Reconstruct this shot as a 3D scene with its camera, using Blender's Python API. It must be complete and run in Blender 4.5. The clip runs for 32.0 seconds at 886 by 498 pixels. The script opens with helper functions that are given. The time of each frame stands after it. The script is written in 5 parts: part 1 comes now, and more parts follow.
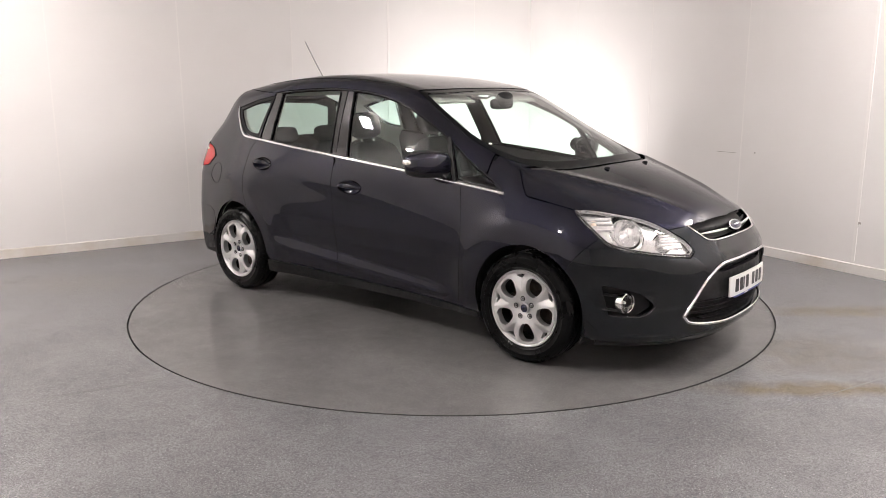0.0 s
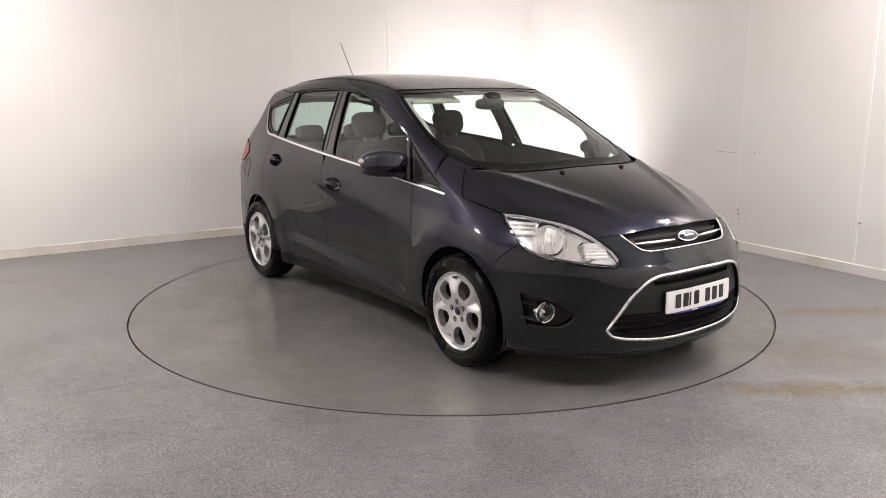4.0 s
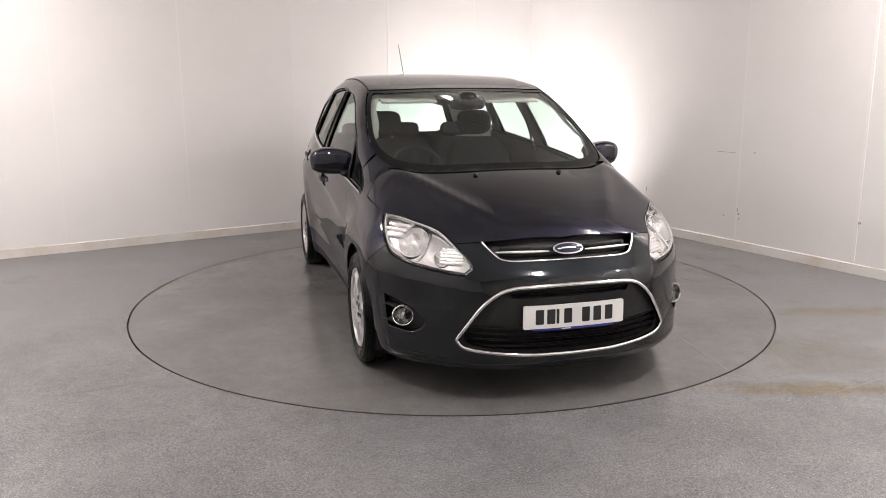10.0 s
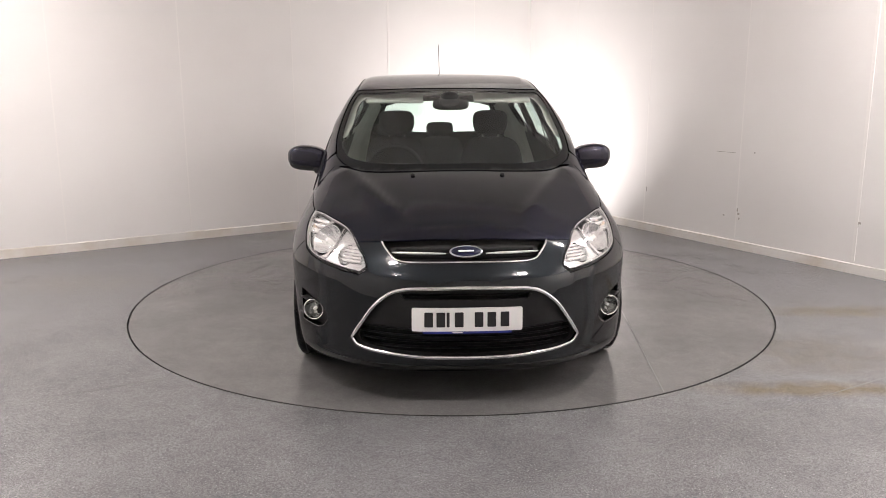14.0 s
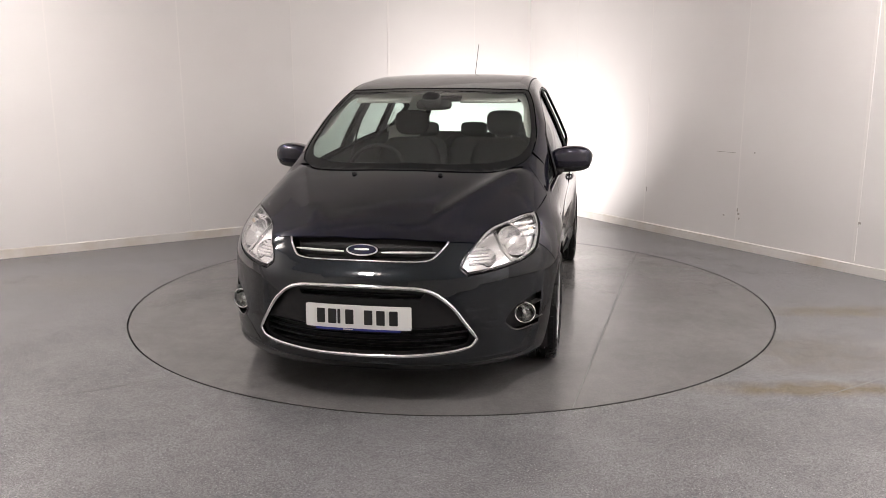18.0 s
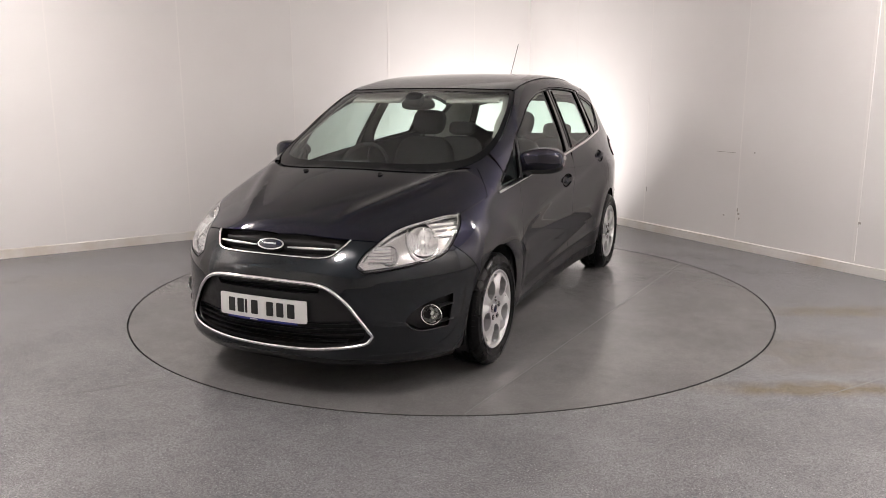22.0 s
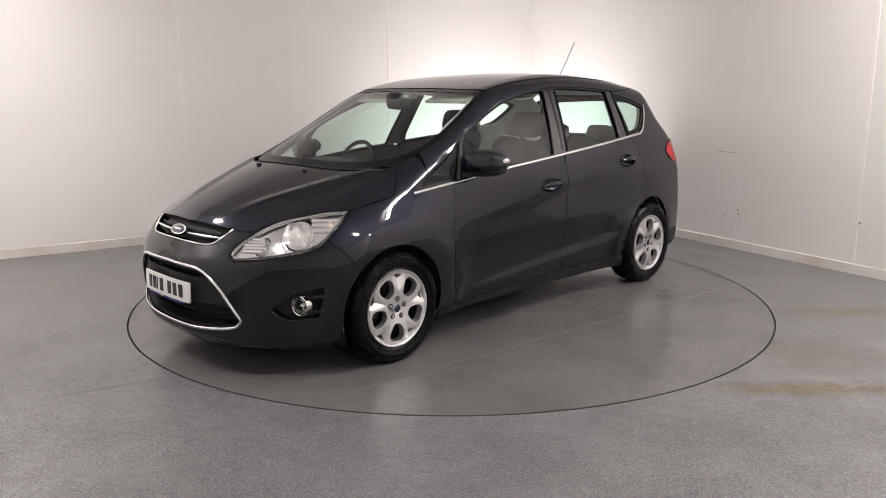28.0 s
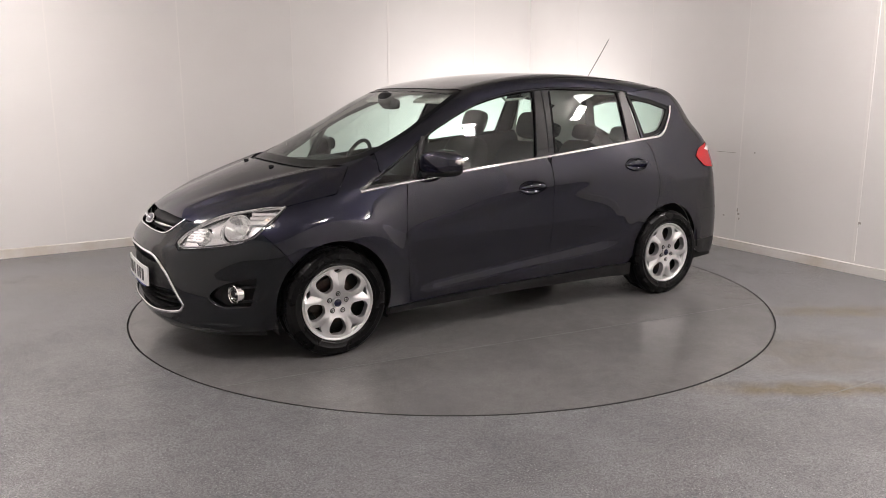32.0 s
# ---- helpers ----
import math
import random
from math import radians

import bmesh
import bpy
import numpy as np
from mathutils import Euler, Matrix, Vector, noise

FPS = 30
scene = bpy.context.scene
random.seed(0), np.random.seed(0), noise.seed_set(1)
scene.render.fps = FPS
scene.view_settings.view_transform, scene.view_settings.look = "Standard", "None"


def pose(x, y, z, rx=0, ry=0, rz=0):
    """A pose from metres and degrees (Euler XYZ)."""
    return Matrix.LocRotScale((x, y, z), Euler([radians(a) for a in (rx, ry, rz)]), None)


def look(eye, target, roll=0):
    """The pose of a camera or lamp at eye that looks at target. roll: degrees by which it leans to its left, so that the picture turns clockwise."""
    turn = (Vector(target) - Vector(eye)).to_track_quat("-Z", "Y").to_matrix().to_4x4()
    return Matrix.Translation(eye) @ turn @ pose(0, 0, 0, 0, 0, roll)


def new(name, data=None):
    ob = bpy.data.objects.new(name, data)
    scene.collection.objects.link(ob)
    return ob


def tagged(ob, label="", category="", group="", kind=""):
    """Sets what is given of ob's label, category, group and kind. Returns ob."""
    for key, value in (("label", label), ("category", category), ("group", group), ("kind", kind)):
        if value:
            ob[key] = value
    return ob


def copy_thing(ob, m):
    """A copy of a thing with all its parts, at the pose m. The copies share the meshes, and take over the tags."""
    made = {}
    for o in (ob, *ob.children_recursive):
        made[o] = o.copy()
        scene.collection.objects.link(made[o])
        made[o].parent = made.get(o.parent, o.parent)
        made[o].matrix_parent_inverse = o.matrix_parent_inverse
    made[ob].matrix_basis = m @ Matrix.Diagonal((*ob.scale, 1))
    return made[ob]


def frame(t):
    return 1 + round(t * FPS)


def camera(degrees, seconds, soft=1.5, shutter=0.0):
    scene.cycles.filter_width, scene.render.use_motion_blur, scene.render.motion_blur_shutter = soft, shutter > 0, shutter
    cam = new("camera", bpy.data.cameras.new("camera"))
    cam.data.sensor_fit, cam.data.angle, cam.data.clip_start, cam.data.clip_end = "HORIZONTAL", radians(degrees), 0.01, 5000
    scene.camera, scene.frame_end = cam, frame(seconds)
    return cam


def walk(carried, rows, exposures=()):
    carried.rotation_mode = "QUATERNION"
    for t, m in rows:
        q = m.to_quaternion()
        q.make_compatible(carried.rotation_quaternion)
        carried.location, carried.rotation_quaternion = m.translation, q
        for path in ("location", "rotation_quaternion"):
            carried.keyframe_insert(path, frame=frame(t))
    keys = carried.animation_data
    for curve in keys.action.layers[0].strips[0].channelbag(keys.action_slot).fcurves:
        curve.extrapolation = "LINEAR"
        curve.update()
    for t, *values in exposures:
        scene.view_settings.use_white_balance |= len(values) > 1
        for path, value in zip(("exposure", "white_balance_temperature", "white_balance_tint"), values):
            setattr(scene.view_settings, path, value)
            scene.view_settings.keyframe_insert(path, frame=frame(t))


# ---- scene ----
cam = camera(59.22, 32.0, soft=0.8)
EYE = Vector((0, -5.695, 1.511))
AIM = EYE + Vector((-0.00911, 0.97927, -0.20234))
walk(cam, [(0, look(EYE, AIM, -0.213)), (32, look(EYE, AIM, -0.213))],
     exposures=[(0, -0.43), (13, -0.43), (17, -0.60), (24, -0.66), (32, -0.68)])


def turn_at(t):
    """Degrees by which the turntable stands turned at t seconds."""
    return -39.763 - 3.3897 * t + 0.000379 * (t - 16) ** 2


# ---- light ----
world = bpy.data.worlds.new("world")
scene.world = world
world.use_nodes = True
world.node_tree.nodes["Background"].inputs[0].default_value = (0.9, 0.95, 1.0, 1)
world.node_tree.nodes["Background"].inputs[1].default_value = 0.02


def area(name, eye, target, sx, sy, watts, colour=(1.0, 0.96, 0.92)):
    d = bpy.data.lights.new(name, "AREA")
    d.shape, d.size, d.size_y, d.energy, d.color = "RECTANGLE", sx, sy, watts, colour
    ob = new(name, d)
    ob.matrix_world = look(eye, target)
    return ob


# ---- materials ----
def mat(name, colour, rough=0.5, metal=0.0, coat=0.0, spec=0.5):
    m = bpy.data.materials.new(name)
    m.use_nodes = True
    b = m.node_tree.nodes["Principled BSDF"]
    b.inputs["Base Color"].default_value = (*colour, 1)
    b.inputs["Roughness"].default_value = rough
    b.inputs["Metallic"].default_value = metal
    b.inputs["Coat Weight"].default_value = coat
    b.inputs["Coat Roughness"].default_value = 0.03
    b.inputs["Specular IOR Level"].default_value = spec
    return m


def node(m, kind, **sets):
    n = m.node_tree.nodes.new(kind)
    for k, v in sets.items():
        n.inputs[k.replace("_", " ")].default_value = v
    return n


def link(m, a, out, b, inp):
    m.node_tree.links.new(a.outputs[out], b.inputs[inp])


def bsdf(m):
    return m.node_tree.nodes["Principled BSDF"]
# x, y, z, length, width, turn, watts of each ceiling light, all out of view
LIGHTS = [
    (-3.46, -0.28, 3.12, 0.30, 0.14, 31, 66),
    # added for the glints under the belt line; also washes the unseen wall
    (-3.90, -1.30, 3.12, 0.30, 0.14, 31, 52),
    (3.40, -0.38, 3.12, 0.30, 0.14, -56, 60),
    (2.41, -1.55, 3.12, 0.30, 0.14, -56, 52),
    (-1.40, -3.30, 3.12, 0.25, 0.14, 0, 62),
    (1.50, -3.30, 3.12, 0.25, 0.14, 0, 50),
    # added fill: brightens the unseen wall that the car's side mirrors
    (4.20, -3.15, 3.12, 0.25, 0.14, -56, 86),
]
# share of the watts for an added upward face that brightens the ceiling
ADDED_UPLIGHT = 0.60


def noisy(m, lo, hi, scale, detail=6.0, into="Base Color", bump=0.0, bump_scale=None, stops=(0.35, 0.65)):
    """Mixes two values by noise in object space into an input, with a fine relief where asked."""
    tc = node(m, "ShaderNodeTexCoord")
    n = node(m, "ShaderNodeTexNoise", Scale=scale, Detail=detail)
    link(m, tc, "Object", n, "Vector")
    r = m.node_tree.nodes.new("ShaderNodeValToRGB")
    r.color_ramp.elements[0].position, r.color_ramp.elements[1].position = stops
    r.color_ramp.elements[0].color = (*lo, 1) if isinstance(lo, tuple) else (lo, lo, lo, 1)
    r.color_ramp.elements[1].color = (*hi, 1) if isinstance(hi, tuple) else (hi, hi, hi, 1)
    link(m, n, "Fac", r, "Fac")
    link(m, r, "Color", bsdf(m), into)
    if bump:
        n2 = node(m, "ShaderNodeTexNoise", Scale=bump_scale or scale * 8, Detail=3.0)
        link(m, tc, "Object", n2, "Vector")
        b = node(m, "ShaderNodeBump", Strength=bump, Distance=0.002)
        link(m, n2, "Fac", b, "Height")
        link(m, b, "Normal", bsdf(m), "Normal")
    return m


def glow(name, colour, strength):
    m = mat(name, colour, 0.4)
    bsdf(m).inputs["Emission Color"].default_value = (*colour, 1)
    bsdf(m).inputs["Emission Strength"].default_value = strength
    return m


def glass(name, colour, tint=0.85, rough=0.0, shine=0.055):
    """Thin clear pane: passes light straight through, tinted, with a mirror's gloss at the surface."""
    m = bpy.data.materials.new(name)
    m.use_nodes = True
    nt = m.node_tree
    nt.nodes.clear()
    out = nt.nodes.new("ShaderNodeOutputMaterial")
    t = nt.nodes.new("ShaderNodeBsdfTransparent")
    t.inputs[0].default_value = (*[c * tint for c in colour], 1)
    g = nt.nodes.new("ShaderNodeBsdfGlossy")
    g.inputs["Roughness"].default_value = rough
    lw = nt.nodes.new("ShaderNodeLayerWeight")
    lw.inputs["Blend"].default_value = 0.5
    pw = nt.nodes.new("ShaderNodeMath")
    pw.operation = "POWER"
    pw.inputs[1].default_value = 5.0
    sc = nt.nodes.new("ShaderNodeMath")
    sc.operation = "MULTIPLY_ADD"
    sc.inputs[1].default_value, sc.inputs[2].default_value = 0.9, shine
    mx = nt.nodes.new("ShaderNodeMixShader")
    nt.links.new(lw.outputs["Facing"], pw.inputs[0])
    nt.links.new(pw.outputs[0], sc.inputs[0])
    nt.links.new(sc.outputs[0], mx.inputs[0])
    nt.links.new(t.outputs[0], mx.inputs[1])
    nt.links.new(g.outputs[0], mx.inputs[2])
    nt.links.new(mx.outputs[0], out.inputs[0])
    return m


WALL = noisy(mat("wall_paint", (0.78, 0.76, 0.74), 0.55), (0.77, 0.75, 0.735), (0.80, 0.785, 0.77), 0.9, bump=0.08, bump_scale=120)
WALL_DIM = noisy(mat("rear_wall_paint", (0.74, 0.72, 0.70), 0.7), (0.72, 0.70, 0.685), (0.78, 0.765, 0.75), 0.8)
CEILING = noisy(mat("ceiling_paint", (0.8, 0.79, 0.77), 0.8), (0.78, 0.77, 0.75), (0.82, 0.81, 0.79), 1.3)
SKIRT = noisy(mat("baseboard_paint", (0.78, 0.76, 0.72), 0.45), (0.60, 0.54, 0.46), (0.72, 0.70, 0.67), 3.0, stops=(0.25, 0.55))
STRIP = mat("strip_paint", (0.82, 0.8, 0.78), 0.35)
SCUFF = mat("scuff_mark", (0.42, 0.4, 0.37), 0.7)
GAP = mat("gap_black", (0.012, 0.012, 0.012), 0.7)
SEAM = mat("vinyl_seam", (0.09, 0.09, 0.09), 0.6)
WHITE_METAL = mat("white_metal", (0.8, 0.8, 0.8), 0.4)
DIFFUSER = glow("opal_diffuser", (1.0, 0.915, 0.895), 1.0)


def vinyl(name, base, speck, dull, stain, grain):
    """Safety-floor vinyl: fine light and dark flecks, slow stains, broken gloss."""
    m = mat(name, base, 0.35)
    b = bsdf(m)
    tc = node(m, "ShaderNodeTexCoord")

    def noise_tex(scale, detail=4.0):
        n = node(m, "ShaderNodeTexNoise", Scale=scale, Detail=detail)
        link(m, tc, "Object", n, "Vector")
        return n

    def ramp(src, p0, p1, c0, c1):
        r = m.node_tree.nodes.new("ShaderNodeValToRGB")
        r.color_ramp.elements[0].position, r.color_ramp.elements[1].position = p0, p1
        r.color_ramp.elements[0].color, r.color_ramp.elements[1].color = (*c0, 1), (*c1, 1)
        link(m, src, "Fac" if "Fac" in src.outputs else "Color", r, "Fac")
        return r

    def mix(mode, fac, a, bb):
        x = m.node_tree.nodes.new("ShaderNodeMixRGB")
        x.blend_type = mode
        x.inputs[0].default_value = fac
        link(m, a, "Color", x, 1)
        link(m, bb, "Color", x, 2)
        return x

    slow = ramp(noise_tex(1.9, 8), 0.28, 0.72, tuple(c * 0.85 for c in base), tuple(c * 1.13 for c in base))
    cloud = ramp(noise_tex(11.0, 9), 0.3, 0.7, (0.93,) * 3, (1.06,) * 3)
    slow = mix("MULTIPLY", 1.0, slow, cloud)
    vor = node(m, "ShaderNodeTexVoronoi", Scale=grain)
    link(m, tc, "Object", vor, "Vector")
    fleck = ramp(vor, 0.2, 0.8, (1 - speck,) * 3, (1 + speck,) * 3)
    c = mix("MULTIPLY", 1.0, slow, fleck)
    spark = ramp(noise_tex(grain * 0.5, 1), 0.64, 0.74, (0, 0, 0), (speck * 0.5,) * 3)
    c = mix("ADD", 1.0, c, spark)
    for (cx, cy), (wx, wy), deep in stain:
        mp = m.node_tree.nodes.new("ShaderNodeMapping")
        mp.vector_type = "TEXTURE"
        mp.inputs["Location"].default_value = (cx, cy, 0)
        mp.inputs["Scale"].default_value = (wx, wy, 1)
        link(m, tc, "Object", mp, "Vector")
        gr = m.node_tree.nodes.new("ShaderNodeTexGradient")
        gr.gradient_type = "SPHERICAL"
        link(m, mp, "Vector", gr, "Vector")
        ragged = m.node_tree.nodes.new("ShaderNodeMath")
        ragged.operation = "MULTIPLY"
        link(m, gr, "Fac", ragged, 0)
        link(m, noise_tex(7.0, 8), "Fac", ragged, 1)
        r = ramp(gr, 0.0, 1.0, (1, 1, 1), (1, 1, 1))
        m.node_tree.links.new(ragged.outputs[0], r.inputs["Fac"])
        r.color_ramp.elements[0].position, r.color_ramp.elements[1].position = 0.08, 0.42
        r.color_ramp.elements[1].color = (1 - 0.14 * deep, 1 - 0.27 * deep, 1 - 0.48 * deep, 1)
        c = mix("MULTIPLY", 1.0, c, r)
    link(m, c, "Color", b, "Base Color")
    b.inputs["Roughness"].default_value = dull
    bp = node(m, "ShaderNodeBump", Strength=0.05, Distance=0.001)
    link(m, noise_tex(170, 2), "Fac", bp, "Height")
    link(m, bp, "Normal", b, "Normal")
    return m


FLOOR = vinyl("floor_vinyl", (0.143, 0.143, 0.148), 0.34, 0.25,
              (((2.75, -0.52), (1.0, 0.2), 1.0), ((1.85, -1.93), (0.85, 0.17), 1.0), ((2.1, -1.4), (0.8, 0.6), 0.4), ((-3.0, 0.3), (1.0, 0.5), 0.3)), 240)
TABLE = vinyl("turntable_vinyl", (0.136, 0.133, 0.132), 0.13, 0.2, (), 220)
# ---- the room ----
LEFT_D, RIGHT_D = Vector((-0.84347, -0.53718, 0)), Vector((0.51152, -0.85927, 0))
CORNER = Vector((1.014, 4.449, 0))
HIGH = 3.3


def part(name, bm, material, parent=None, label=""):
    me = bpy.data.meshes.new(name)
    bm.to_mesh(me)
    bm.free()
    ob = new(name, me)
    for m in material if isinstance(material, (list, tuple)) else (material,):
        me.materials.append(m)
    if parent:
        ob.parent = parent
    if label:
        tagged(ob, label)
    return ob


def prism(bm, pts, z0, z1):
    """An upright prism over a plan outline."""
    lo = [bm.verts.new((p[0], p[1], z0)) for p in pts]
    hi = [bm.verts.new((p[0], p[1], z1)) for p in pts]
    n = len(pts)
    bm.faces.new(hi)
    bm.faces.new(lo[::-1])
    for i in range(n):
        bm.faces.new((lo[i], lo[(i + 1) % n], hi[(i + 1) % n], hi[i]))
    bmesh.ops.recalc_face_normals(bm, faces=bm.faces)
    return bm


def wall_run(name, a, b, out, z0, z1, thick, material, label):
    bm = bmesh.new()
    prism(bm, [a, b, b + out * thick, a + out * thick], z0, z1)
    return tagged(part(name, bm, material), label, "wall", kind="structure")
LEFT_OUT, RIGHT_OUT = Vector((-0.53718, 0.84347, 0)), Vector((0.85927, 0.51152, 0))
# the two unseen walls stand close, so the car's sides mirror lit paint
LONG_L, LONG_R = 7.7, 8.9
left_end, right_end = CORNER + LEFT_D * LONG_L, CORNER + RIGHT_D * LONG_R
back_end = left_end + RIGHT_D * LONG_R

wall_run("wall_left", CORNER, left_end, LEFT_OUT, 0, HIGH, 0.15, WALL, "off-white painted panel wall of the photo studio")
wall_run("wall_right", CORNER, right_end, RIGHT_OUT, 0, HIGH, 0.15, WALL, "off-white painted panel wall with narrow cover strips")
wall_run("wall_behind", left_end, back_end, -RIGHT_OUT, 0, HIGH, 0.15, WALL_DIM, "plain off-white wall behind the camera")
wall_run("wall_side", right_end, back_end, RIGHT_D, 0, HIGH, 0.15, WALL_DIM, "plain off-white wall closing the studio")

bm = bmesh.new()
prism(bm, [CORNER + LEFT_OUT * 0.15, left_end, back_end, right_end], HIGH, HIGH + 0.12)
tagged(part("ceiling", bm, CEILING), "plain white studio ceiling", "ceiling", kind="structure")

# baseboards along the two walls in view, with a sloped top edge
for nm, a, d, out in (("baseboard_left", CORNER, LEFT_D, LEFT_OUT), ("baseboard_right", CORNER, RIGHT_D, RIGHT_OUT)):
    bm = bmesh.new()
    prof = [(0, 0), (-0.010, 0), (-0.010, 0.078), (-0.007, 0.083), (0, 0.086)]
    rows = []
    for s in (0.0, 7.6):
        rows.append([bm.verts.new(a + d * s + out * q[0] + Vector((0, 0, q[1]))) for q in prof])
    for i in range(len(prof) - 1):
        bm.faces.new((rows[0][i], rows[0][i + 1], rows[1][i + 1], rows[1][i]))
    bmesh.ops.recalc_face_normals(bm, faces=bm.faces)
    tagged(part(nm, bm, SKIRT), "scuffed off-white painted baseboard along the floor", "baseboard", kind="structure")

# cover strips over the joints of the wall panels
for nm, a, d, out, runs in (("trim_left", CORNER, LEFT_D, LEFT_OUT, (0.86, 2.02, 3.18, 4.34, 5.5)),
                            ("trim_right", CORNER, RIGHT_D, RIGHT_OUT, (0.92, 2.11, 3.31, 4.49, 5.68))):
    for s in runs:
        bm = bmesh.new()
        p = a + d * (s - 0.014)
        wide, deep = (0.028, 0.004) if s in (2.02, 4.49) else (0.012, 0.0015)
        prism(bm, [p - out * deep, p + d * wide - out * deep, p + d * wide + out * 0.01, p + out * 0.01], 0.1, HIGH)
        tagged(part(nm, bm, STRIP), "narrow white cover strip over a wall panel joint", "wall trim", kind="structure")

# small scuffs and old screw plugs on the right wall
for s, z, w, h in ((3.14, 0.905, 0.22, 0.004), (3.46, 0.914, 0.014, 0.012), (3.316, 0.36, 0.014, 0.03), (3.33, 0.33, 0.02, 0.02),
                   (3.34, 0.285, 0.012, 0.02), (3.16, 0.30, 0.018, 0.012), (4.51, 0.415, 0.035, 0.018), (4.497, 0.385, 0.018, 0.05), (2.13, 0.42, 0.008, 0.05)):
    bm = bmesh.new()
    p = CORNER + RIGHT_D * (s - w / 2) - RIGHT_OUT * 0.0035
    prism(bm, [p, p + RIGHT_D * w * 0.6, p + RIGHT_D * w, p + RIGHT_D * w + RIGHT_OUT * 0.01, p + RIGHT_OUT * 0.01], z, z + h)
    tagged(part("wall_mark", bm, SCUFF), "small grey scuff mark on the white wall", "scuff", kind="structure")

# floor with a round opening, in which the turntable lies
R_TABLE, SEG = 2.259, 192
bm = bmesh.new()
ring = [bm.verts.new(((R_TABLE + 0.010) * math.cos(2 * math.pi * i / SEG), (R_TABLE + 0.010) * math.sin(2 * math.pi * i / SEG), 0)) for i in range(SEG)]
deep = [bm.verts.new((v.co.x, v.co.y, -0.03)) for v in ring]
wide = [bm.verts.new((14 * math.cos(2 * math.pi * i / SEG), 14 * math.sin(2 * math.pi * i / SEG), 0)) for i in range(SEG)]
for i in range(SEG):
    j = (i + 1) % SEG
    bm.faces.new((ring[i], wide[i], wide[j], ring[j]))
    bm.faces.new((deep[i], ring[i], ring[j], deep[j])).material_index = 1
bm.faces.new(deep).material_index = 1
bmesh.ops.recalc_face_normals(bm, faces=bm.faces)
tagged(part("floor", bm, [FLOOR, GAP]), "grey speckled vinyl safety floor with faint brown stains", "floor", kind="structure")

turntable = tagged(new("turntable"), "large round flush turntable covered in grey vinyl", "turntable")
bm = bmesh.new()
prism(bm, [(R_TABLE * math.cos(2 * math.pi * i / SEG), R_TABLE * math.sin(2 * math.pi * i / SEG)) for i in range(SEG)], -0.025, 0.0)
part("disc", bm, TABLE, turntable)
bm = bmesh.new()
for i in range(SEG):
    a0, a1 = 2 * math.pi * i / SEG, 2 * math.pi * (i + 1) / SEG
    q = [bm.verts.new((r * math.cos(a), r * math.sin(a), z)) for a in (a0, a1) for r, z in ((R_TABLE - 0.0015, 0.0006), (R_TABLE, 0.0006), (R_TABLE, -0.02))]
    bm.faces.new((q[0], q[1], q[4], q[3]))
    bm.faces.new((q[1], q[2], q[5], q[4]))
bmesh.ops.recalc_face_normals(bm, faces=bm.faces)
part("edge_band", bm, GAP, turntable, "thin dark edge band round the disc")
for p, q in (((-1.75, 1.432), (2.02, 0.984)),):
    bm = bmesh.new()
    prism(bm, [(p[0], p[1] - 0.003), (q[0], q[1] - 0.003), (q[0], q[1] + 0.003), (p[0], p[1] + 0.003)], 0.0, 0.0006)
    part("seam", bm, SEAM, turntable, "fine welded seam in the vinyl")

for p, q in (((-3.6, -2.96), (-1.50, -1.76)), ((-0.30, -3.28), (4.0, -0.78))):
    p, q = Vector((*p, 0)), Vector((*q, 0))
    side = (q - p).cross(Vector((0, 0, 1))).normalized() * 0.002
    bm = bmesh.new()
    prism(bm, [p - side, q - side, q + side, p + side], 0, 0.0005)
    tagged(part("floor_seam", bm, SEAM), "fine welded seam in the vinyl floor", "floor seam", kind="structure")

# unseen ceiling lights above and beside the turntable, two of them added as wall wash
def unseen_ceiling_light(x, y, z, sx, sy, turn, watts):
    """A light panel hung under the ceiling on two rods, bright below; a dimmer face above is added to brighten the
    ceiling.
    """
    root = tagged(new("unseen_ceiling_light"), "small white ceiling light panel out of view, switched on", "ceiling light", "ceiling lights")
    root.matrix_world = pose(x, y, z, 0, 0, turn)
    corners = lambda e: [(-sx / 2 - e, -sy / 2 - e), (sx / 2 + e, -sy / 2 - e), (sx / 2 + e, sy / 2 + e), (-sx / 2 - e, sy / 2 + e)]
    bm = bmesh.new()
    prism(bm, corners(0.03), 0.012, 0.06)
    part("housing", bm, WHITE_METAL, root)
    for nm, z0, z1, share in (("diffuser", 0.0, 0.011, 1.0), ("added_upper_glow", 0.061, 0.066, ADDED_UPLIGHT)):
        bm = bmesh.new()
        prism(bm, corners(0.0), z0, z1)
        m = DIFFUSER.copy()
        bsdf(m).inputs["Emission Strength"].default_value = share * watts / (sx * sy * math.pi)
        part(nm, bm, m, root, "glowing opal face, the upper one added as fill")
    for k in (-1, 1):
        bm = bmesh.new()
        prism(bm, [(k * (sx / 2 + 0.02) + 0.004 * math.cos(t), 0.004 * math.sin(t)) for t in np.linspace(0, 2 * math.pi, 8, endpoint=False)], 0.06, HIGH - z)
        part("rod", bm, WHITE_METAL, root)
    return root


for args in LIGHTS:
    unseen_ceiling_light(*args)


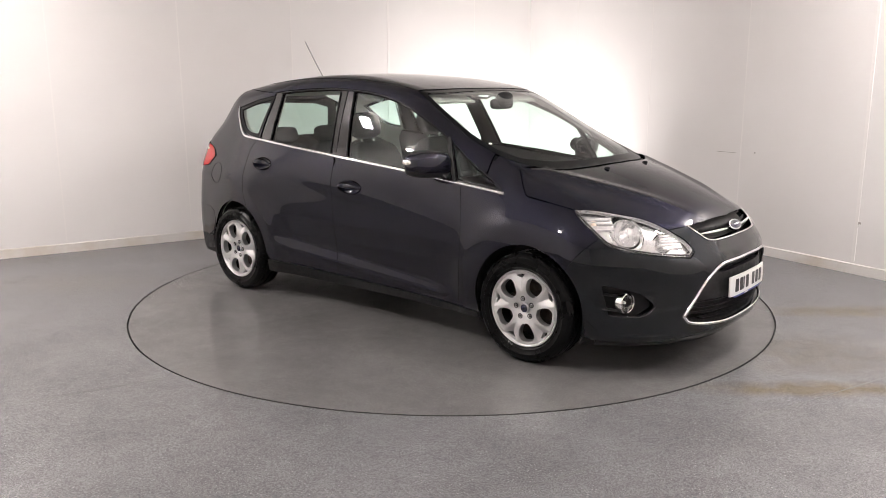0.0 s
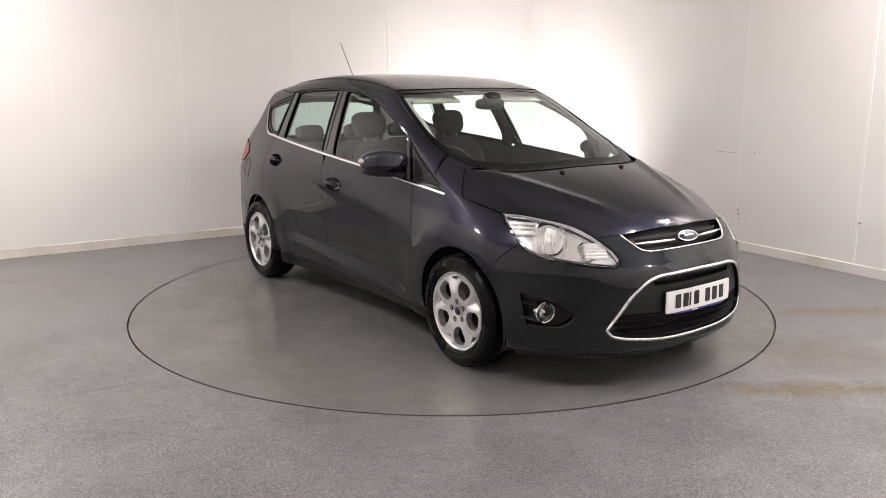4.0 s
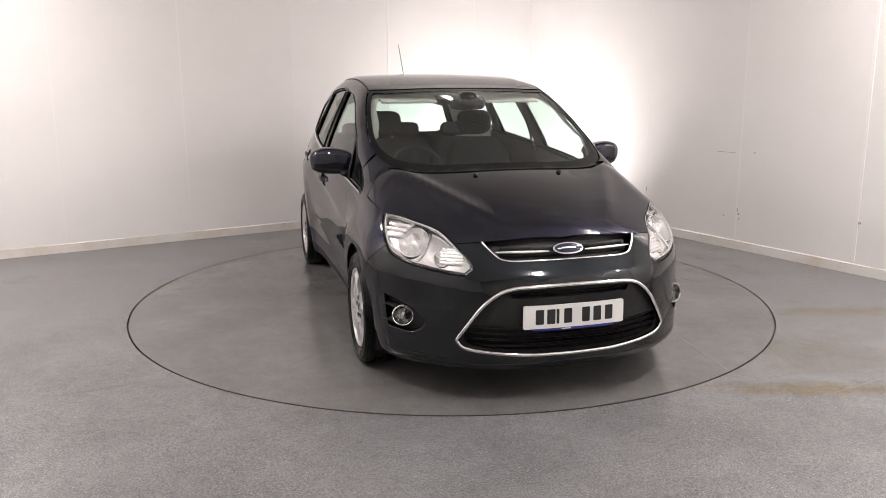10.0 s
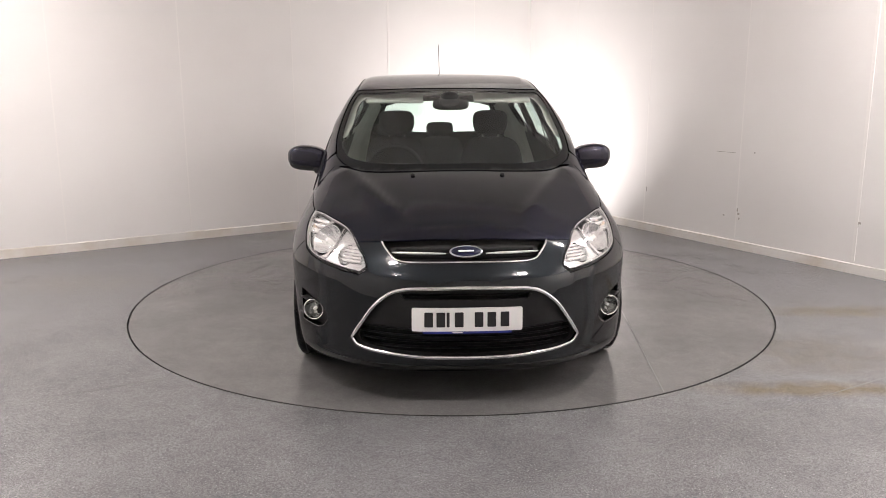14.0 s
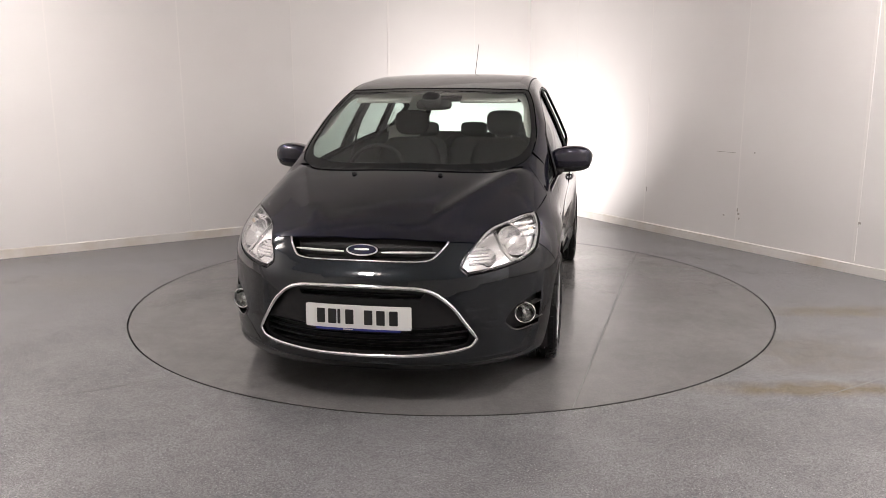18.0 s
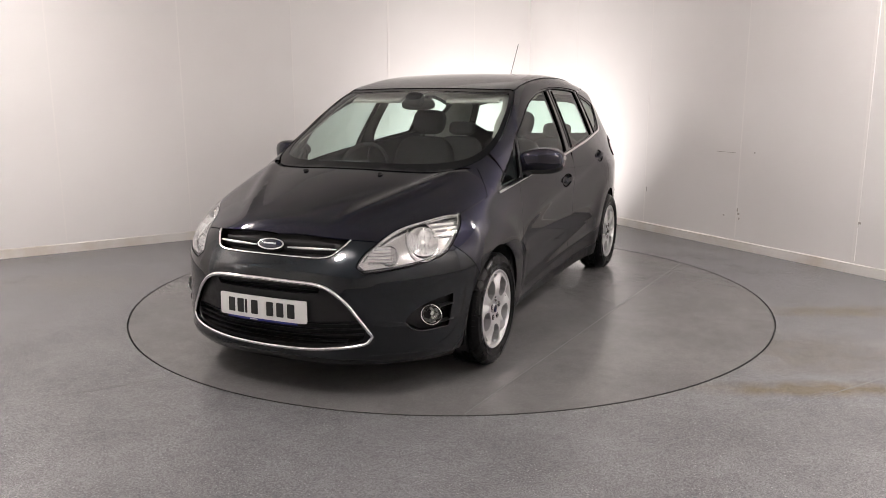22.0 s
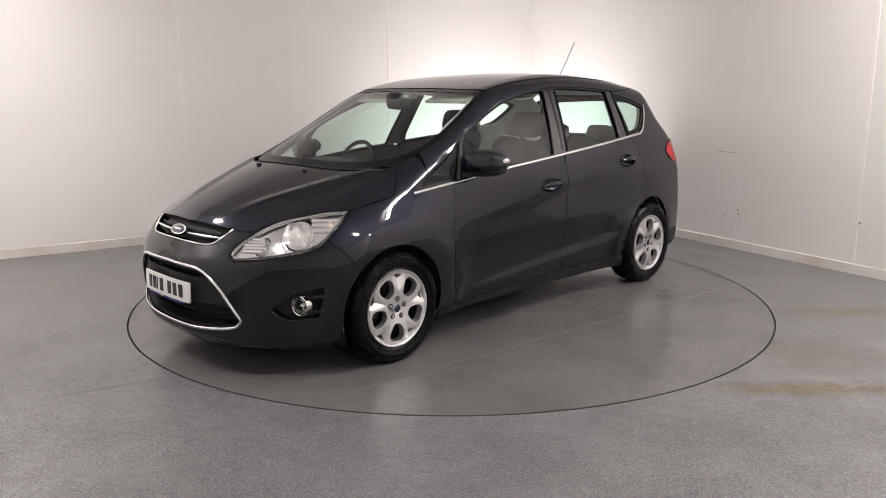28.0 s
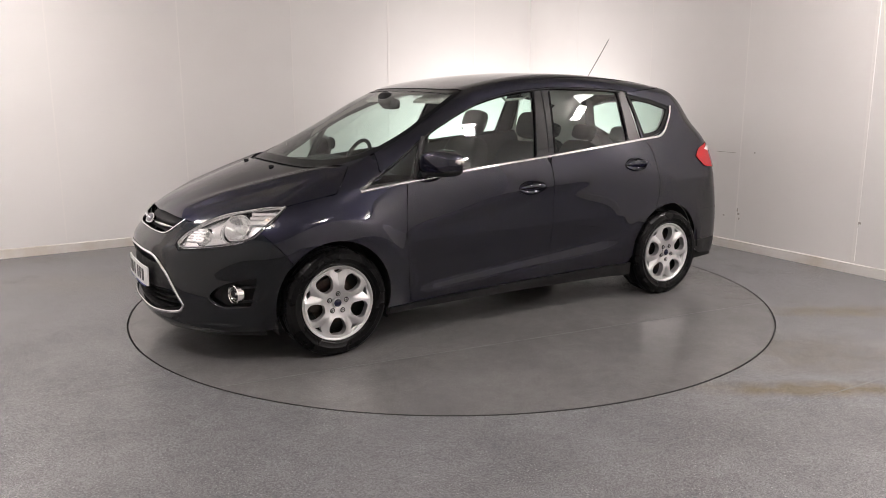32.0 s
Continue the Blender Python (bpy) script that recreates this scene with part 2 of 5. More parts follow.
# a low floodlight on the floor behind the turntable, washing the corner of the room
def floodlight(at, target, watts):
    ob = tagged(new("floodlight"), "small black floor floodlight washing the white corner", "floodlight")
    ob.matrix_world = Matrix.Translation(at)
    head = Vector((0, 0, 0.34))
    d = (Vector(target) - Vector(at) - head).normalized()
    rot = Matrix.Translation(head) @ d.to_track_quat("-Z", "Y").to_matrix().to_4x4()
    bm = bmesh.new()
    prism(bm, [(-0.12, -0.1), (0.12, -0.1), (0.12, 0.1), (-0.12, 0.1)], 0.0, 0.02)
    part("base_plate", bm, BLACK_METAL, ob)
    for sx in (-1, 1):
        bm = bmesh.new()
        prism(bm, [(sx * 0.118, -0.015), (sx * 0.124, -0.015), (sx * 0.124, 0.015), (sx * 0.118, 0.015)], 0.021, 0.36)
        part("bracket", bm, BLACK_METAL, ob)
    bm = bmesh.new()
    prism(bm, [(-0.11, -0.08), (0.11, -0.08), (0.11, 0.08), (-0.11, 0.08)], 0.0, 0.07)
    bm.transform(rot)
    part("lamp_housing", bm, BLACK_METAL, ob)
    lamp = area("flood_lamp", Vector(at) + head + d * 0.02, target, 0.2, 0.14, watts, (1.0, 0.93, 0.91))
    lamp.data.spread = radians(180)
    return ob


BLACK_METAL = noisy(mat("black_metal", (0.02, 0.02, 0.02), 0.5, 0.3), 0.4, 0.6, 30, into="Roughness")
floodlight((0.58, 2.7, 0), (0.7, 4.15, 1.35), 80)
from mathutils.geometry import delaunay_2d_cdt

# ---- the body's shape ----
def smooth(xs, ys):
    """A smooth curve through a few stations, flat beyond its ends."""
    xs, ys = np.array(xs, float), np.array(ys, float)
    h = np.diff(xs)
    d = np.diff(ys) / h
    g = np.zeros(len(xs))
    g[0], g[-1] = d[0], d[-1]
    for i in range(1, len(xs) - 1):
        g[i] = 0 if d[i - 1] * d[i] <= 0 else 3 * (h[i - 1] + h[i]) / ((2 * h[i] + h[i - 1]) / d[i - 1] + (h[i] + 2 * h[i - 1]) / d[i])

    def at(x):
        x = np.clip(np.asarray(x, float), xs[0], xs[-1])
        i = np.clip(np.searchsorted(xs, x) - 1, 0, len(h) - 1)
        t = (x - xs[i]) / h[i]
        return ((2 * t ** 3 - 3 * t ** 2 + 1) * ys[i] + (t ** 3 - 2 * t ** 2 + t) * h[i] * g[i]
                + (3 * t ** 2 - 2 * t ** 3) * ys[i + 1] + (t ** 3 - t ** 2) * h[i] * g[i + 1])
    return at


def spline(xs, ys):
    """A natural cubic curve through a few stations, straight beyond its ends."""
    xs, ys = np.array(xs, float), np.array(ys, float)
    n, h = len(xs), np.diff(xs)
    A, r = np.eye(n), np.zeros(n)
    for i in range(1, n - 1):
        A[i, i - 1:i + 2] = h[i - 1], 2 * (h[i - 1] + h[i]), h[i]
        r[i] = 6 * ((ys[i + 1] - ys[i]) / h[i] - (ys[i] - ys[i - 1]) / h[i - 1])
    m = np.linalg.solve(A, r)

    def at(x):
        x = np.clip(np.asarray(x, float), xs[0], xs[-1])
        i = np.clip(np.searchsorted(xs, x) - 1, 0, n - 2)
        a, b = xs[i + 1] - x, x - xs[i]
        return (m[i] * a ** 3 + m[i + 1] * b ** 3) / (6 * h[i]) + (ys[i] / h[i] - m[i] * h[i] / 6) * a + (ys[i + 1] / h[i] - m[i + 1] * h[i] / 6) * b
    return at


def smax(a, b, k):
    h = np.maximum(k - np.abs(a - b), 0) / k
    return np.maximum(a, b) + h * h * k * 0.25


FRONT_AXLE, REAR_AXLE, WHEEL_R = 1.316, -1.316, 0.312
roof_z = spline((-2, -1.75, -1.3, -0.8, -0.4, 0, 0.4, 0.8), (1.4217, 1.4808, 1.5562, 1.6088, 1.6179, 1.5847, 1.5072, 1.4068))
bonnet_z = smooth((0.9, 1.2, 1.44, 1.7, 1.9, 2.02, 2.12, 2.2), (1.13, 1.11, 1.058, 0.9779, 0.9042, 0.8492, 0.7605, 0.6629))
bonnet_k = spline((1, 1.3, 1.6, 1.9, 2.1), (0.07384, 0.1535, 0.2334, 0.3191, 0.4204))
nose_x = smooth((0.1, 0.17, 0.24, 0.4, 0.6, 0.7, 0.78, 0.86), (2.063, 2.151, 2.197, 2.222, 2.213, 2.181, 2.142, 2.077))
nose_k = smooth((0.2, 0.35, 0.5, 0.65, 0.85), (0.6903, 0.7561, 0.798, 0.7882, 0.8814))
tail_x = smooth((0.15, 0.3, 0.6, 0.9, 1.1, 1.3, 1.5, 1.6), (-2.11, -2.163, -2.14, -2.082, -2.058, -1.937, -1.806, -1.756))
tail_k = smooth((0.2, 0.6, 0.9, 1.1, 1.25, 1.45), (0.3776, 0.3312, 0.3339, 0.472, 0.7225, 0.8723))
low_w = spline((-2.1, -1.9, -1.63, -1.31, -0.9, 0.2, 1, 1.31, 1.6, 1.9), (0.7973, 0.8478, 0.8883, 0.9068, 0.9032, 0.8737, 0.8865, 0.8893, 0.8810, 0.8522))
low_p = spline((0.14, 0.22, 0.34, 0.52, 0.68, 0.82, 0.98, 1.1, 1.25), (-0.085, -0.058, -0.036, -0.015, -0.008, -0.014, -0.040, -0.080, -0.140))
low_s = spline((-1.9, -1.3, -0.6, 0.2, 0.8, 1.3, 1.7), (-0.9624, -0.5339, -0.2897, -0.3312, 0.01789, 0.5873, 1.254))
green_w = spline((-2, -1.55, -1.36, -1.1, -0.7, -0.2, 0.5, 1, 1.3), (0.8379, 0.9272, 0.9535, 0.9801, 1.0026, 1.0074, 0.9923, 0.9833, 0.9853))
green_p = spline((0.85, 1, 1.1, 1.2, 1.3, 1.4, 1.5, 1.62), (0.9436, 0.8870, 0.8455, 0.8010, 0.7535, 0.7030, 0.6495, 0.5813))
SHAPE = (0.055794, 1.4383, 0.51318, 0.49539, -0.030424)


def edge_out(d, soft=0.014):
    """Distance past an edge, zero inside it, with a softened start."""
    return soft * np.logaddexp(0.0, d / soft)


def body(x, y, z):
    """Below zero inside the car's outer skin, about metres from it."""
    crown, base, rake, bow, bulge = SHAPE
    y = np.abs(y)
    roof = z - (roof_z(x) - crown * y * y)
    up = (z - 1.046) / 0.47
    screen = (x - (base - (z - 1.046) / rake + bulge * np.sin(np.clip(up, 0, 1) * np.pi) - bow * y * y)) / 2.33
    cabin = smax(roof, screen, 0.06)
    fold = 0.016 * np.exp(-((y - (0.60 - 0.47 * (x - 1.3))) / 0.05) ** 2) * np.clip((x - 1.12) * 6, 0, 1) * np.clip((2.03 - x) * 4, 0, 1)
    bonnet = (z - (bonnet_z(x) + fold - bonnet_k(x) * y * y)) * 0.94
    rf, rr = np.hypot(x - FRONT_AXLE, z - 0.32), np.hypot(x - REAR_AXLE, z - 0.32)
    flare = 0.030 * (np.exp(-edge_out(rf - 0.475) / 0.07) + np.exp(-edge_out(rr - 0.455) / 0.07))
    u = z - (0.843 - 0.154 * x)
    ridge = 0.006 * np.exp(-(np.maximum(u, 0) / 0.10) ** 2 - (np.minimum(u, 0) / 0.045) ** 2) * np.clip((0.95 - x) * 2.5, 0, 1) * np.clip((x + 1.2) * 4, 0, 1)
    v = np.clip(((0.362 - 0.083 * x) - z) / 0.055, -1, 1)
    ends = np.clip((0.90 - x) * 4, 0, 1) * np.clip((x + 0.95) * 4, 0, 1)
    scoop = (0.010 * np.sin(v * np.pi / 2) - 0.005) * ends * np.clip((0.62 - z) / 0.12, 0, 1)
    low = y - (low_w(x) + low_p(z) + flare + ridge + scoop - low_s(x) * np.clip(z - 0.62, 0, 0.5) ** 2)
    green = (y - green_w(x) * green_p(z)) * 0.92
    side = smax(low, green, 0.05)
    f = np.minimum(smax(cabin, side, 0.07), smax(bonnet, side, 0.10))
    shelf = 0.012 * np.exp(-((z - 0.635) / 0.022) ** 2) * np.clip((0.44 - y) * 8, 0, 1) + 0.010 * np.exp(-((z - 0.215) / 0.02) ** 2)
    f = smax(f, (x - (nose_x(z) + shelf - nose_k(z) * y ** 3)) * 0.85, 0.07)
    f = smax(f, ((tail_x(z) + tail_k(z) * y ** 3) - x) * 0.85, 0.07)
    return smax(f, 0.15 - z, 0.03)


def root(at, lo, hi, level):
    """The place between lo (inside) and hi (outside) at which at() passes the level."""
    lo, hi = np.array(lo, float), np.array(hi, float)
    for _ in range(34):
        mid = 0.5 * (lo + hi)
        inside = at(mid) < level
        lo, hi = np.where(inside, mid, lo), np.where(inside, hi, mid)
    return 0.5 * (lo + hi)


WRAP = 1.1     # metres of outline a radian, for pieces that wrap round the nose or tail


def lay(view, a, b, level=0.0):
    """Points of a flat outline laid on the skin: side view (x, z), top view (x, y), nose or tail (arc, z)."""
    a, b = np.asarray(a, float), np.asarray(b, float)
    one = np.ones_like(a)
    if view == "side":
        return np.stack([a, root(lambda y: body(a, y, b), one * 0.0, one * 1.3, level), b], -1)
    if view == "top":
        return np.stack([a, b, root(lambda z: body(a, b, z), one * 0.62, one * 2.0, level)], -1)
    sgn, x0 = (1, 1.0) if view == "nose" else (-1, -1.0)
    ph = a / WRAP
    cx, cy = sgn * np.cos(ph), np.sin(ph)
    r = root(lambda d: body(x0 + cx * d, cy * d, b), one * 0.1, one * 2.0, level)
    return np.stack([x0 + cx * r, cy * r, b], -1)


def normals(p):
    e, g = 1e-3, []
    for k in range(3):
        d = np.zeros(3)
        d[k] = e
        g.append(body(*(p + d).T) - body(*(p - d).T))
    g = np.stack(g, -1)
    return g / np.maximum(np.linalg.norm(g, axis=1, keepdims=True), 1e-9)


def rounded(pts, r=0.03, step=0.02):
    """A closed outline with rounded corners, sampled evenly; a corner may give its own radius as a third number."""
    out, n = [], len(pts)
    for i in range(n):
        p, q, s = (np.array(pts[(i + k) % n][:2], float) for k in (-1, 0, 1))
        rad = pts[i][2] if len(pts[i]) > 2 else r
        a, b = p - q, s - q
        la, lb = np.linalg.norm(a), np.linalg.norm(b)
        c = min(rad, la * 0.48, lb * 0.48)
        if c < 1e-4:
            out.append(q)
            continue
        s0, s1 = q + a / la * c, q + b / lb * c
        for t in np.linspace(0, 1, max(3, int(c / 0.006)) if c < 0.06 else 11):
            out.append((1 - t) ** 2 * s0 + 2 * t * (1 - t) * q + t * t * s1)
    fin = []
    for i, p in enumerate(out):
        q = out[(i + 1) % len(out)]
        k = max(1, int(np.linalg.norm(q - p) / step))
        fin += [p + (q - p) * j / k for j in range(k)]
    return np.array(fin)


def inset(poly, d):
    """A closed outline moved inwards by d."""
    area2 = np.sum(poly[:, 0] * np.roll(poly[:, 1], -1) - poly[:, 1] * np.roll(poly[:, 0], -1))
    t = np.roll(poly, -1, 0) - np.roll(poly, 1, 0)
    t /= np.maximum(np.linalg.norm(t, axis=1, keepdims=True), 1e-9)
    return poly + np.stack([-t[:, 1], t[:, 0]], -1) * d * np.sign(area2)


def inside(poly, p):
    x, y = p[:, 0:1], p[:, 1:2]
    x0, y0 = poly[:, 0], poly[:, 1]
    x1, y1 = np.roll(x0, -1), np.roll(y0, -1)
    with np.errstate(divide="ignore", invalid="ignore"):
        hit = ((y0 > y) != (y1 > y)) & (x < (x1 - x0) * (y - y0) / (y1 - y0) + x0)
    return hit.sum(1) % 2 == 1


def skin(name, view, outline, material, parent, side=1, level=0.0, holes=(), grid=0.03, gap=0.0022, lip=0.014, label="", thick=None):
    """A panel cut by an outline (and holes) out of the body's skin, with turned-in edges. side -1 mirrors it."""
    loops = [inset(np.asarray(outline), gap)] + [inset(np.asarray(h), -gap) for h in holes]
    lo, hi = loops[0].min(0), loops[0].max(0)
    gx, gy = np.meshgrid(np.arange(lo[0] + grid / 2, hi[0], grid), np.arange(lo[1] + grid / 2, hi[1], grid))
    pts = np.stack([gx.ravel(), gy.ravel()], -1)
    keep = inside(loops[0], pts)
    for h in loops[1:]:
        keep &= ~inside(h, pts)
    pts = pts[keep]
    rim = np.concatenate(loops)
    if len(pts):
        far = np.array([np.min(np.sum((rim - p) ** 2, 1)) for p in pts]) > (grid * 0.35) ** 2
        pts = pts[far]
    allp = np.concatenate([rim, pts]) if len(pts) else rim
    edges, k = [], 0
    for l in loops:
        edges += [(k + i, k + (i + 1) % len(l)) for i in range(len(l))]
        k += len(l)
    v2, _, faces, _, _, _ = delaunay_2d_cdt([Vector(p) for p in allp], edges, [], 0, 1e-6)
    v2 = np.array([tuple(v) for v in v2])
    tri = np.array([f for f in faces])
    mid = v2[tri].mean(1)
    ok = inside(loops[0], mid)
    for h in loops[1:]:
        ok &= ~inside(h, mid)
    tri = tri[ok]
    p = lay(view, v2[:, 0], v2[:, 1], level)
    nrm = normals(p)
    if callable(thick):
        p = p + nrm * thick(p)[:, None]
    # turned-in edges round every loop
    use = {}
    for t in tri:
        for i in range(3):
            e = (int(t[i]), int(t[(i + 1) % 3]))
            use[e] = use.get(e, 0) + 1
    border = [e for e in use if (e[1], e[0]) not in use]
    mirror = np.array((1, side, 1))
    verts = [tuple(q) for q in p * mirror]
    norms = [tuple(q) for q in nrm * mirror]
    fs = [tuple(int(i) for i in t) for t in tri]
    a, b, c = (p[tri[0]][i] for i in range(3))
    flip = (np.dot(np.cross(b - a, c - a), nrm[tri[0][0]]) < 0) != (side < 0)
    if lip:
        for i, j in border:
            k = len(verts)
            inw = [p[i], p[j], p[j] - nrm[j] * lip, p[i] - nrm[i] * lip]
            fn = np.cross(inw[1] - inw[0], nrm[i])
            fn = fn / max(np.linalg.norm(fn), 1e-9)
            verts += [tuple(q * mirror) for q in inw]
            norms += [tuple(fn * mirror)] * 4
            fs.append((k, k + 3, k + 2, k + 1))
    if flip:
        fs = [f[::-1] for f in fs]
    me = bpy.data.meshes.new(name)
    me.from_pydata(verts, [], fs)
    me.polygons.foreach_set("use_smooth", [True] * len(me.polygons))
    if not callable(thick):
        me.normals_split_custom_set_from_vertices(norms)
    me.materials.append(material)
    ob = new(name, me)
    ob.parent = parent
    if label:
        tagged(ob, label)
    return ob


def outline3(view, pts, level=0.0):
    pts = np.asarray(pts, float)
    return lay(view, pts[:, 0], pts[:, 1], level)


def to_view(view, p):
    """Back from the skin to a flat view."""
    if view == "side":
        return p[:, [0, 2]]
    if view == "top":
        return p[:, [0, 1]]
    sgn, x0 = (1, 1.0) if view == "nose" else (-1, -1.0)
    return np.stack([np.arctan2(p[:, 1], (p[:, 0] - x0) * sgn) * WRAP, p[:, 2]], -1)


def arc_of(x, y, view="nose"):
    sgn, x0 = (1, 1.0) if view == "nose" else (-1, -1.0)
    return math.atan2(y, (x - x0) * sgn) * WRAP


car = tagged(new("car"), "dark blue-grey metallic five-door family car parked on the turntable", "car")
CAR_OFF = Vector((-0.029, -0.027, 0))
# ---- the car: materials ----
def paint(name, base):
    """Dark metallic paint: fine flakes under a hard glossy clear coat."""
    m = mat(name, base, 0.45, 0.95, 1.0)
    tc = node(m, "ShaderNodeTexCoord")
    n = node(m, "ShaderNodeTexNoise", Scale=900.0, Detail=1.0)
    link(m, tc, "Object", n, "Vector")
    r = m.node_tree.nodes.new("ShaderNodeValToRGB")
    r.color_ramp.elements[0].position, r.color_ramp.elements[1].position = 0.3, 0.72
    r.color_ramp.elements[0].color = (*[c * 0.75 for c in base], 1)
    r.color_ramp.elements[1].color = (*[c * 1.4 for c in base], 1)
    link(m, n, "Fac", r, "Fac")
    link(m, r, "Color", bsdf(m), "Base Color")
    bsdf(m).inputs["Specular Tint"].default_value = (0.25, 0.25, 0.32, 1)
    bsdf(m).inputs["Coat IOR"].default_value = 1.50
    bsdf(m).inputs["Coat Roughness"].default_value = 0.025
    n2 = node(m, "ShaderNodeTexNoise", Scale=5.0, Detail=2.0)
    link(m, tc, "Object", n2, "Vector")
    b = node(m, "ShaderNodeBump", Strength=0.004, Distance=0.004)
    link(m, n2, "Fac", b, "Height")
    link(m, b, "Normal", bsdf(m), "Coat Normal")
    return m


PAINT = paint("metallic_paint", (0.0066, 0.0068, 0.0155))
PAINT_PLASTIC = paint("bumper_paint", (0.0048, 0.0070, 0.0094))
CHROME = noisy(mat("chrome", (0.9, 0.9, 0.9), 0.1, 1.0), 0.05, 0.12, 14, into="Roughness")
SATIN = mat("satin_chrome", (0.88, 0.88, 0.88), 0.3, 0.8)
FOG_BOWL = noisy(mat("fog_reflector", (0.35, 0.36, 0.34), 0.25, 0.9), 0.15, 0.4, 40, into="Roughness")
BLACK = noisy(mat("black_plastic", (0.009, 0.009, 0.0095), 0.5, spec=0.3), 0.42, 0.6, 30, into="Roughness", bump=0.1, bump_scale=600)
GLOSS_BLACK = mat("gloss_black", (0.012, 0.012, 0.014), 0.08, coat=0.5)
CERAMIC = mat("glass_border_black", (0.004, 0.0045, 0.005), 0.25, spec=0.12)
RUBBER = noisy(mat("tyre_rubber", (0.003, 0.003, 0.0032), 0.35, spec=0.13), 0.2, 0.4, 9, into="Roughness", bump=0.15, bump_scale=300)
ALLOY = noisy(mat("silver_alloy", (0.75, 0.75, 0.75), 0.40, 0.92), (0.68, 0.68, 0.68), (0.76, 0.76, 0.76), 6)
BARREL = mat("wheel_barrel", (0.05, 0.05, 0.05), 0.45, 0.8)
BRAKE = noisy(mat("brake_metal", (0.2, 0.12, 0.1), 0.5, 0.9), (0.05, 0.03, 0.025), (0.10, 0.085, 0.075), 20)
GLASS = glass("window_glass", (0.84, 1.0, 0.94), 0.9, shine=0.08)
SCREEN = glass("windscreen_glass", (0.91, 1.0, 0.96), 0.94, shine=0.075)
LENS = glass("lamp_lens", (1.0, 1.0, 1.0), 0.98, shine=0.05)
REFLECTOR = noisy(mat("lamp_reflector", (0.93, 0.93, 0.93), 0.2, 0.9), 0.10, 0.22, 12, into="Roughness")
LAMP_TRIM = noisy(mat("lamp_silver_trim", (0.80, 0.80, 0.80), 0.2, 0.9), 0.10, 0.26, 18, into="Roughness", bump=0.8, bump_scale=55)
BULB = mat("bulb_glass", (0.9, 0.9, 0.88), 0.08, spec=0.8)
AMBER = mat("amber_lens", (0.8, 0.68, 0.55), 0.15)
INDICATOR = noisy(mat("indicator_lens", (0.62, 0.58, 0.54), 0.2, 0.7, coat=1.0), (0.35, 0.31, 0.27), (0.8, 0.78, 0.75), 55, bump=0.4, bump_scale=220)
RED = mat("red_lens", (0.36, 0.006, 0.010), 0.15, coat=0.2)
CLEAR_LAMP = mat("pale_lens", (0.72, 0.66, 0.64), 0.12, coat=1.0)
PLATE = mat("plate_white", (0.78, 0.78, 0.76), 0.35)
PLATE_INK = mat("plate_black", (0.012, 0.012, 0.012), 0.35)
PLATE_BLUE = mat("plate_blue", (0.02, 0.03, 0.22), 0.35)
BADGE_BLUE = mat("badge_blue", (0.004, 0.005, 0.032), 0.15, coat=0.6)
BADGE_WHITE = mat("badge_white", (0.75, 0.75, 0.76), 0.3)
FABRIC = noisy(mat("seat_fabric", (0.035, 0.036, 0.038), 0.9), (0.013, 0.0135, 0.014), (0.016, 0.016, 0.017), 9)
DASH = noisy(mat("dashboard_plastic", (0.03, 0.032, 0.033), 0.7), (0.026, 0.028, 0.029), (0.036, 0.038, 0.039), 25, bump=0.3, bump_scale=400)
PALE_TRIM = noisy(mat("pale_trim", (0.55, 0.55, 0.5), 0.8), (0.5, 0.5, 0.46), (0.58, 0.58, 0.54), 12)
CARPET = noisy(mat("carpet", (0.02, 0.02, 0.021), 0.95), (0.015, 0.015, 0.016), (0.03, 0.03, 0.03), 80)
UNDER = mat("underbody", (0.012, 0.012, 0.012), 0.8)


# ---- the car: mesh helpers ----
def to_part(name, verts, faces, material, parent, label="", soft=True, angle=40):
    me = bpy.data.meshes.new(name)
    me.from_pydata([tuple(v) for v in verts], [], faces)
    bm = bmesh.new()
    bm.from_mesh(me)
    bmesh.ops.remove_doubles(bm, verts=bm.verts, dist=1e-5)
    bmesh.ops.recalc_face_normals(bm, faces=bm.faces)
    bm.to_mesh(me)
    bm.free()
    if soft:
        me.polygons.foreach_set("use_smooth", [True] * len(me.polygons))
        me.set_sharp_from_angle(angle=radians(angle))
    me.materials.append(material)
    ob = new(name, me)
    ob.parent = parent
    if label:
        tagged(ob, label)
    return ob


def lathe(name, prof, seg, material, parent, label="", centre=(0, 0, 0), angle=40):
    """A body of revolution about the y axis; prof gives (radius, y)."""
    vs, fs, n = [], [], len(prof)
    for i in range(seg):
        a = 2 * math.pi * i / seg
        vs += [(centre[0] + r * math.cos(a), centre[1] + y, centre[2] + r * math.sin(a)) for r, y in prof]
    for i in range(seg):
        j = (i + 1) % seg
        fs += [(i * n + k, j * n + k, j * n + k + 1, i * n + k + 1) for k in range(n - 1)]
    return to_part(name, vs, fs, material, parent, label, angle=angle)


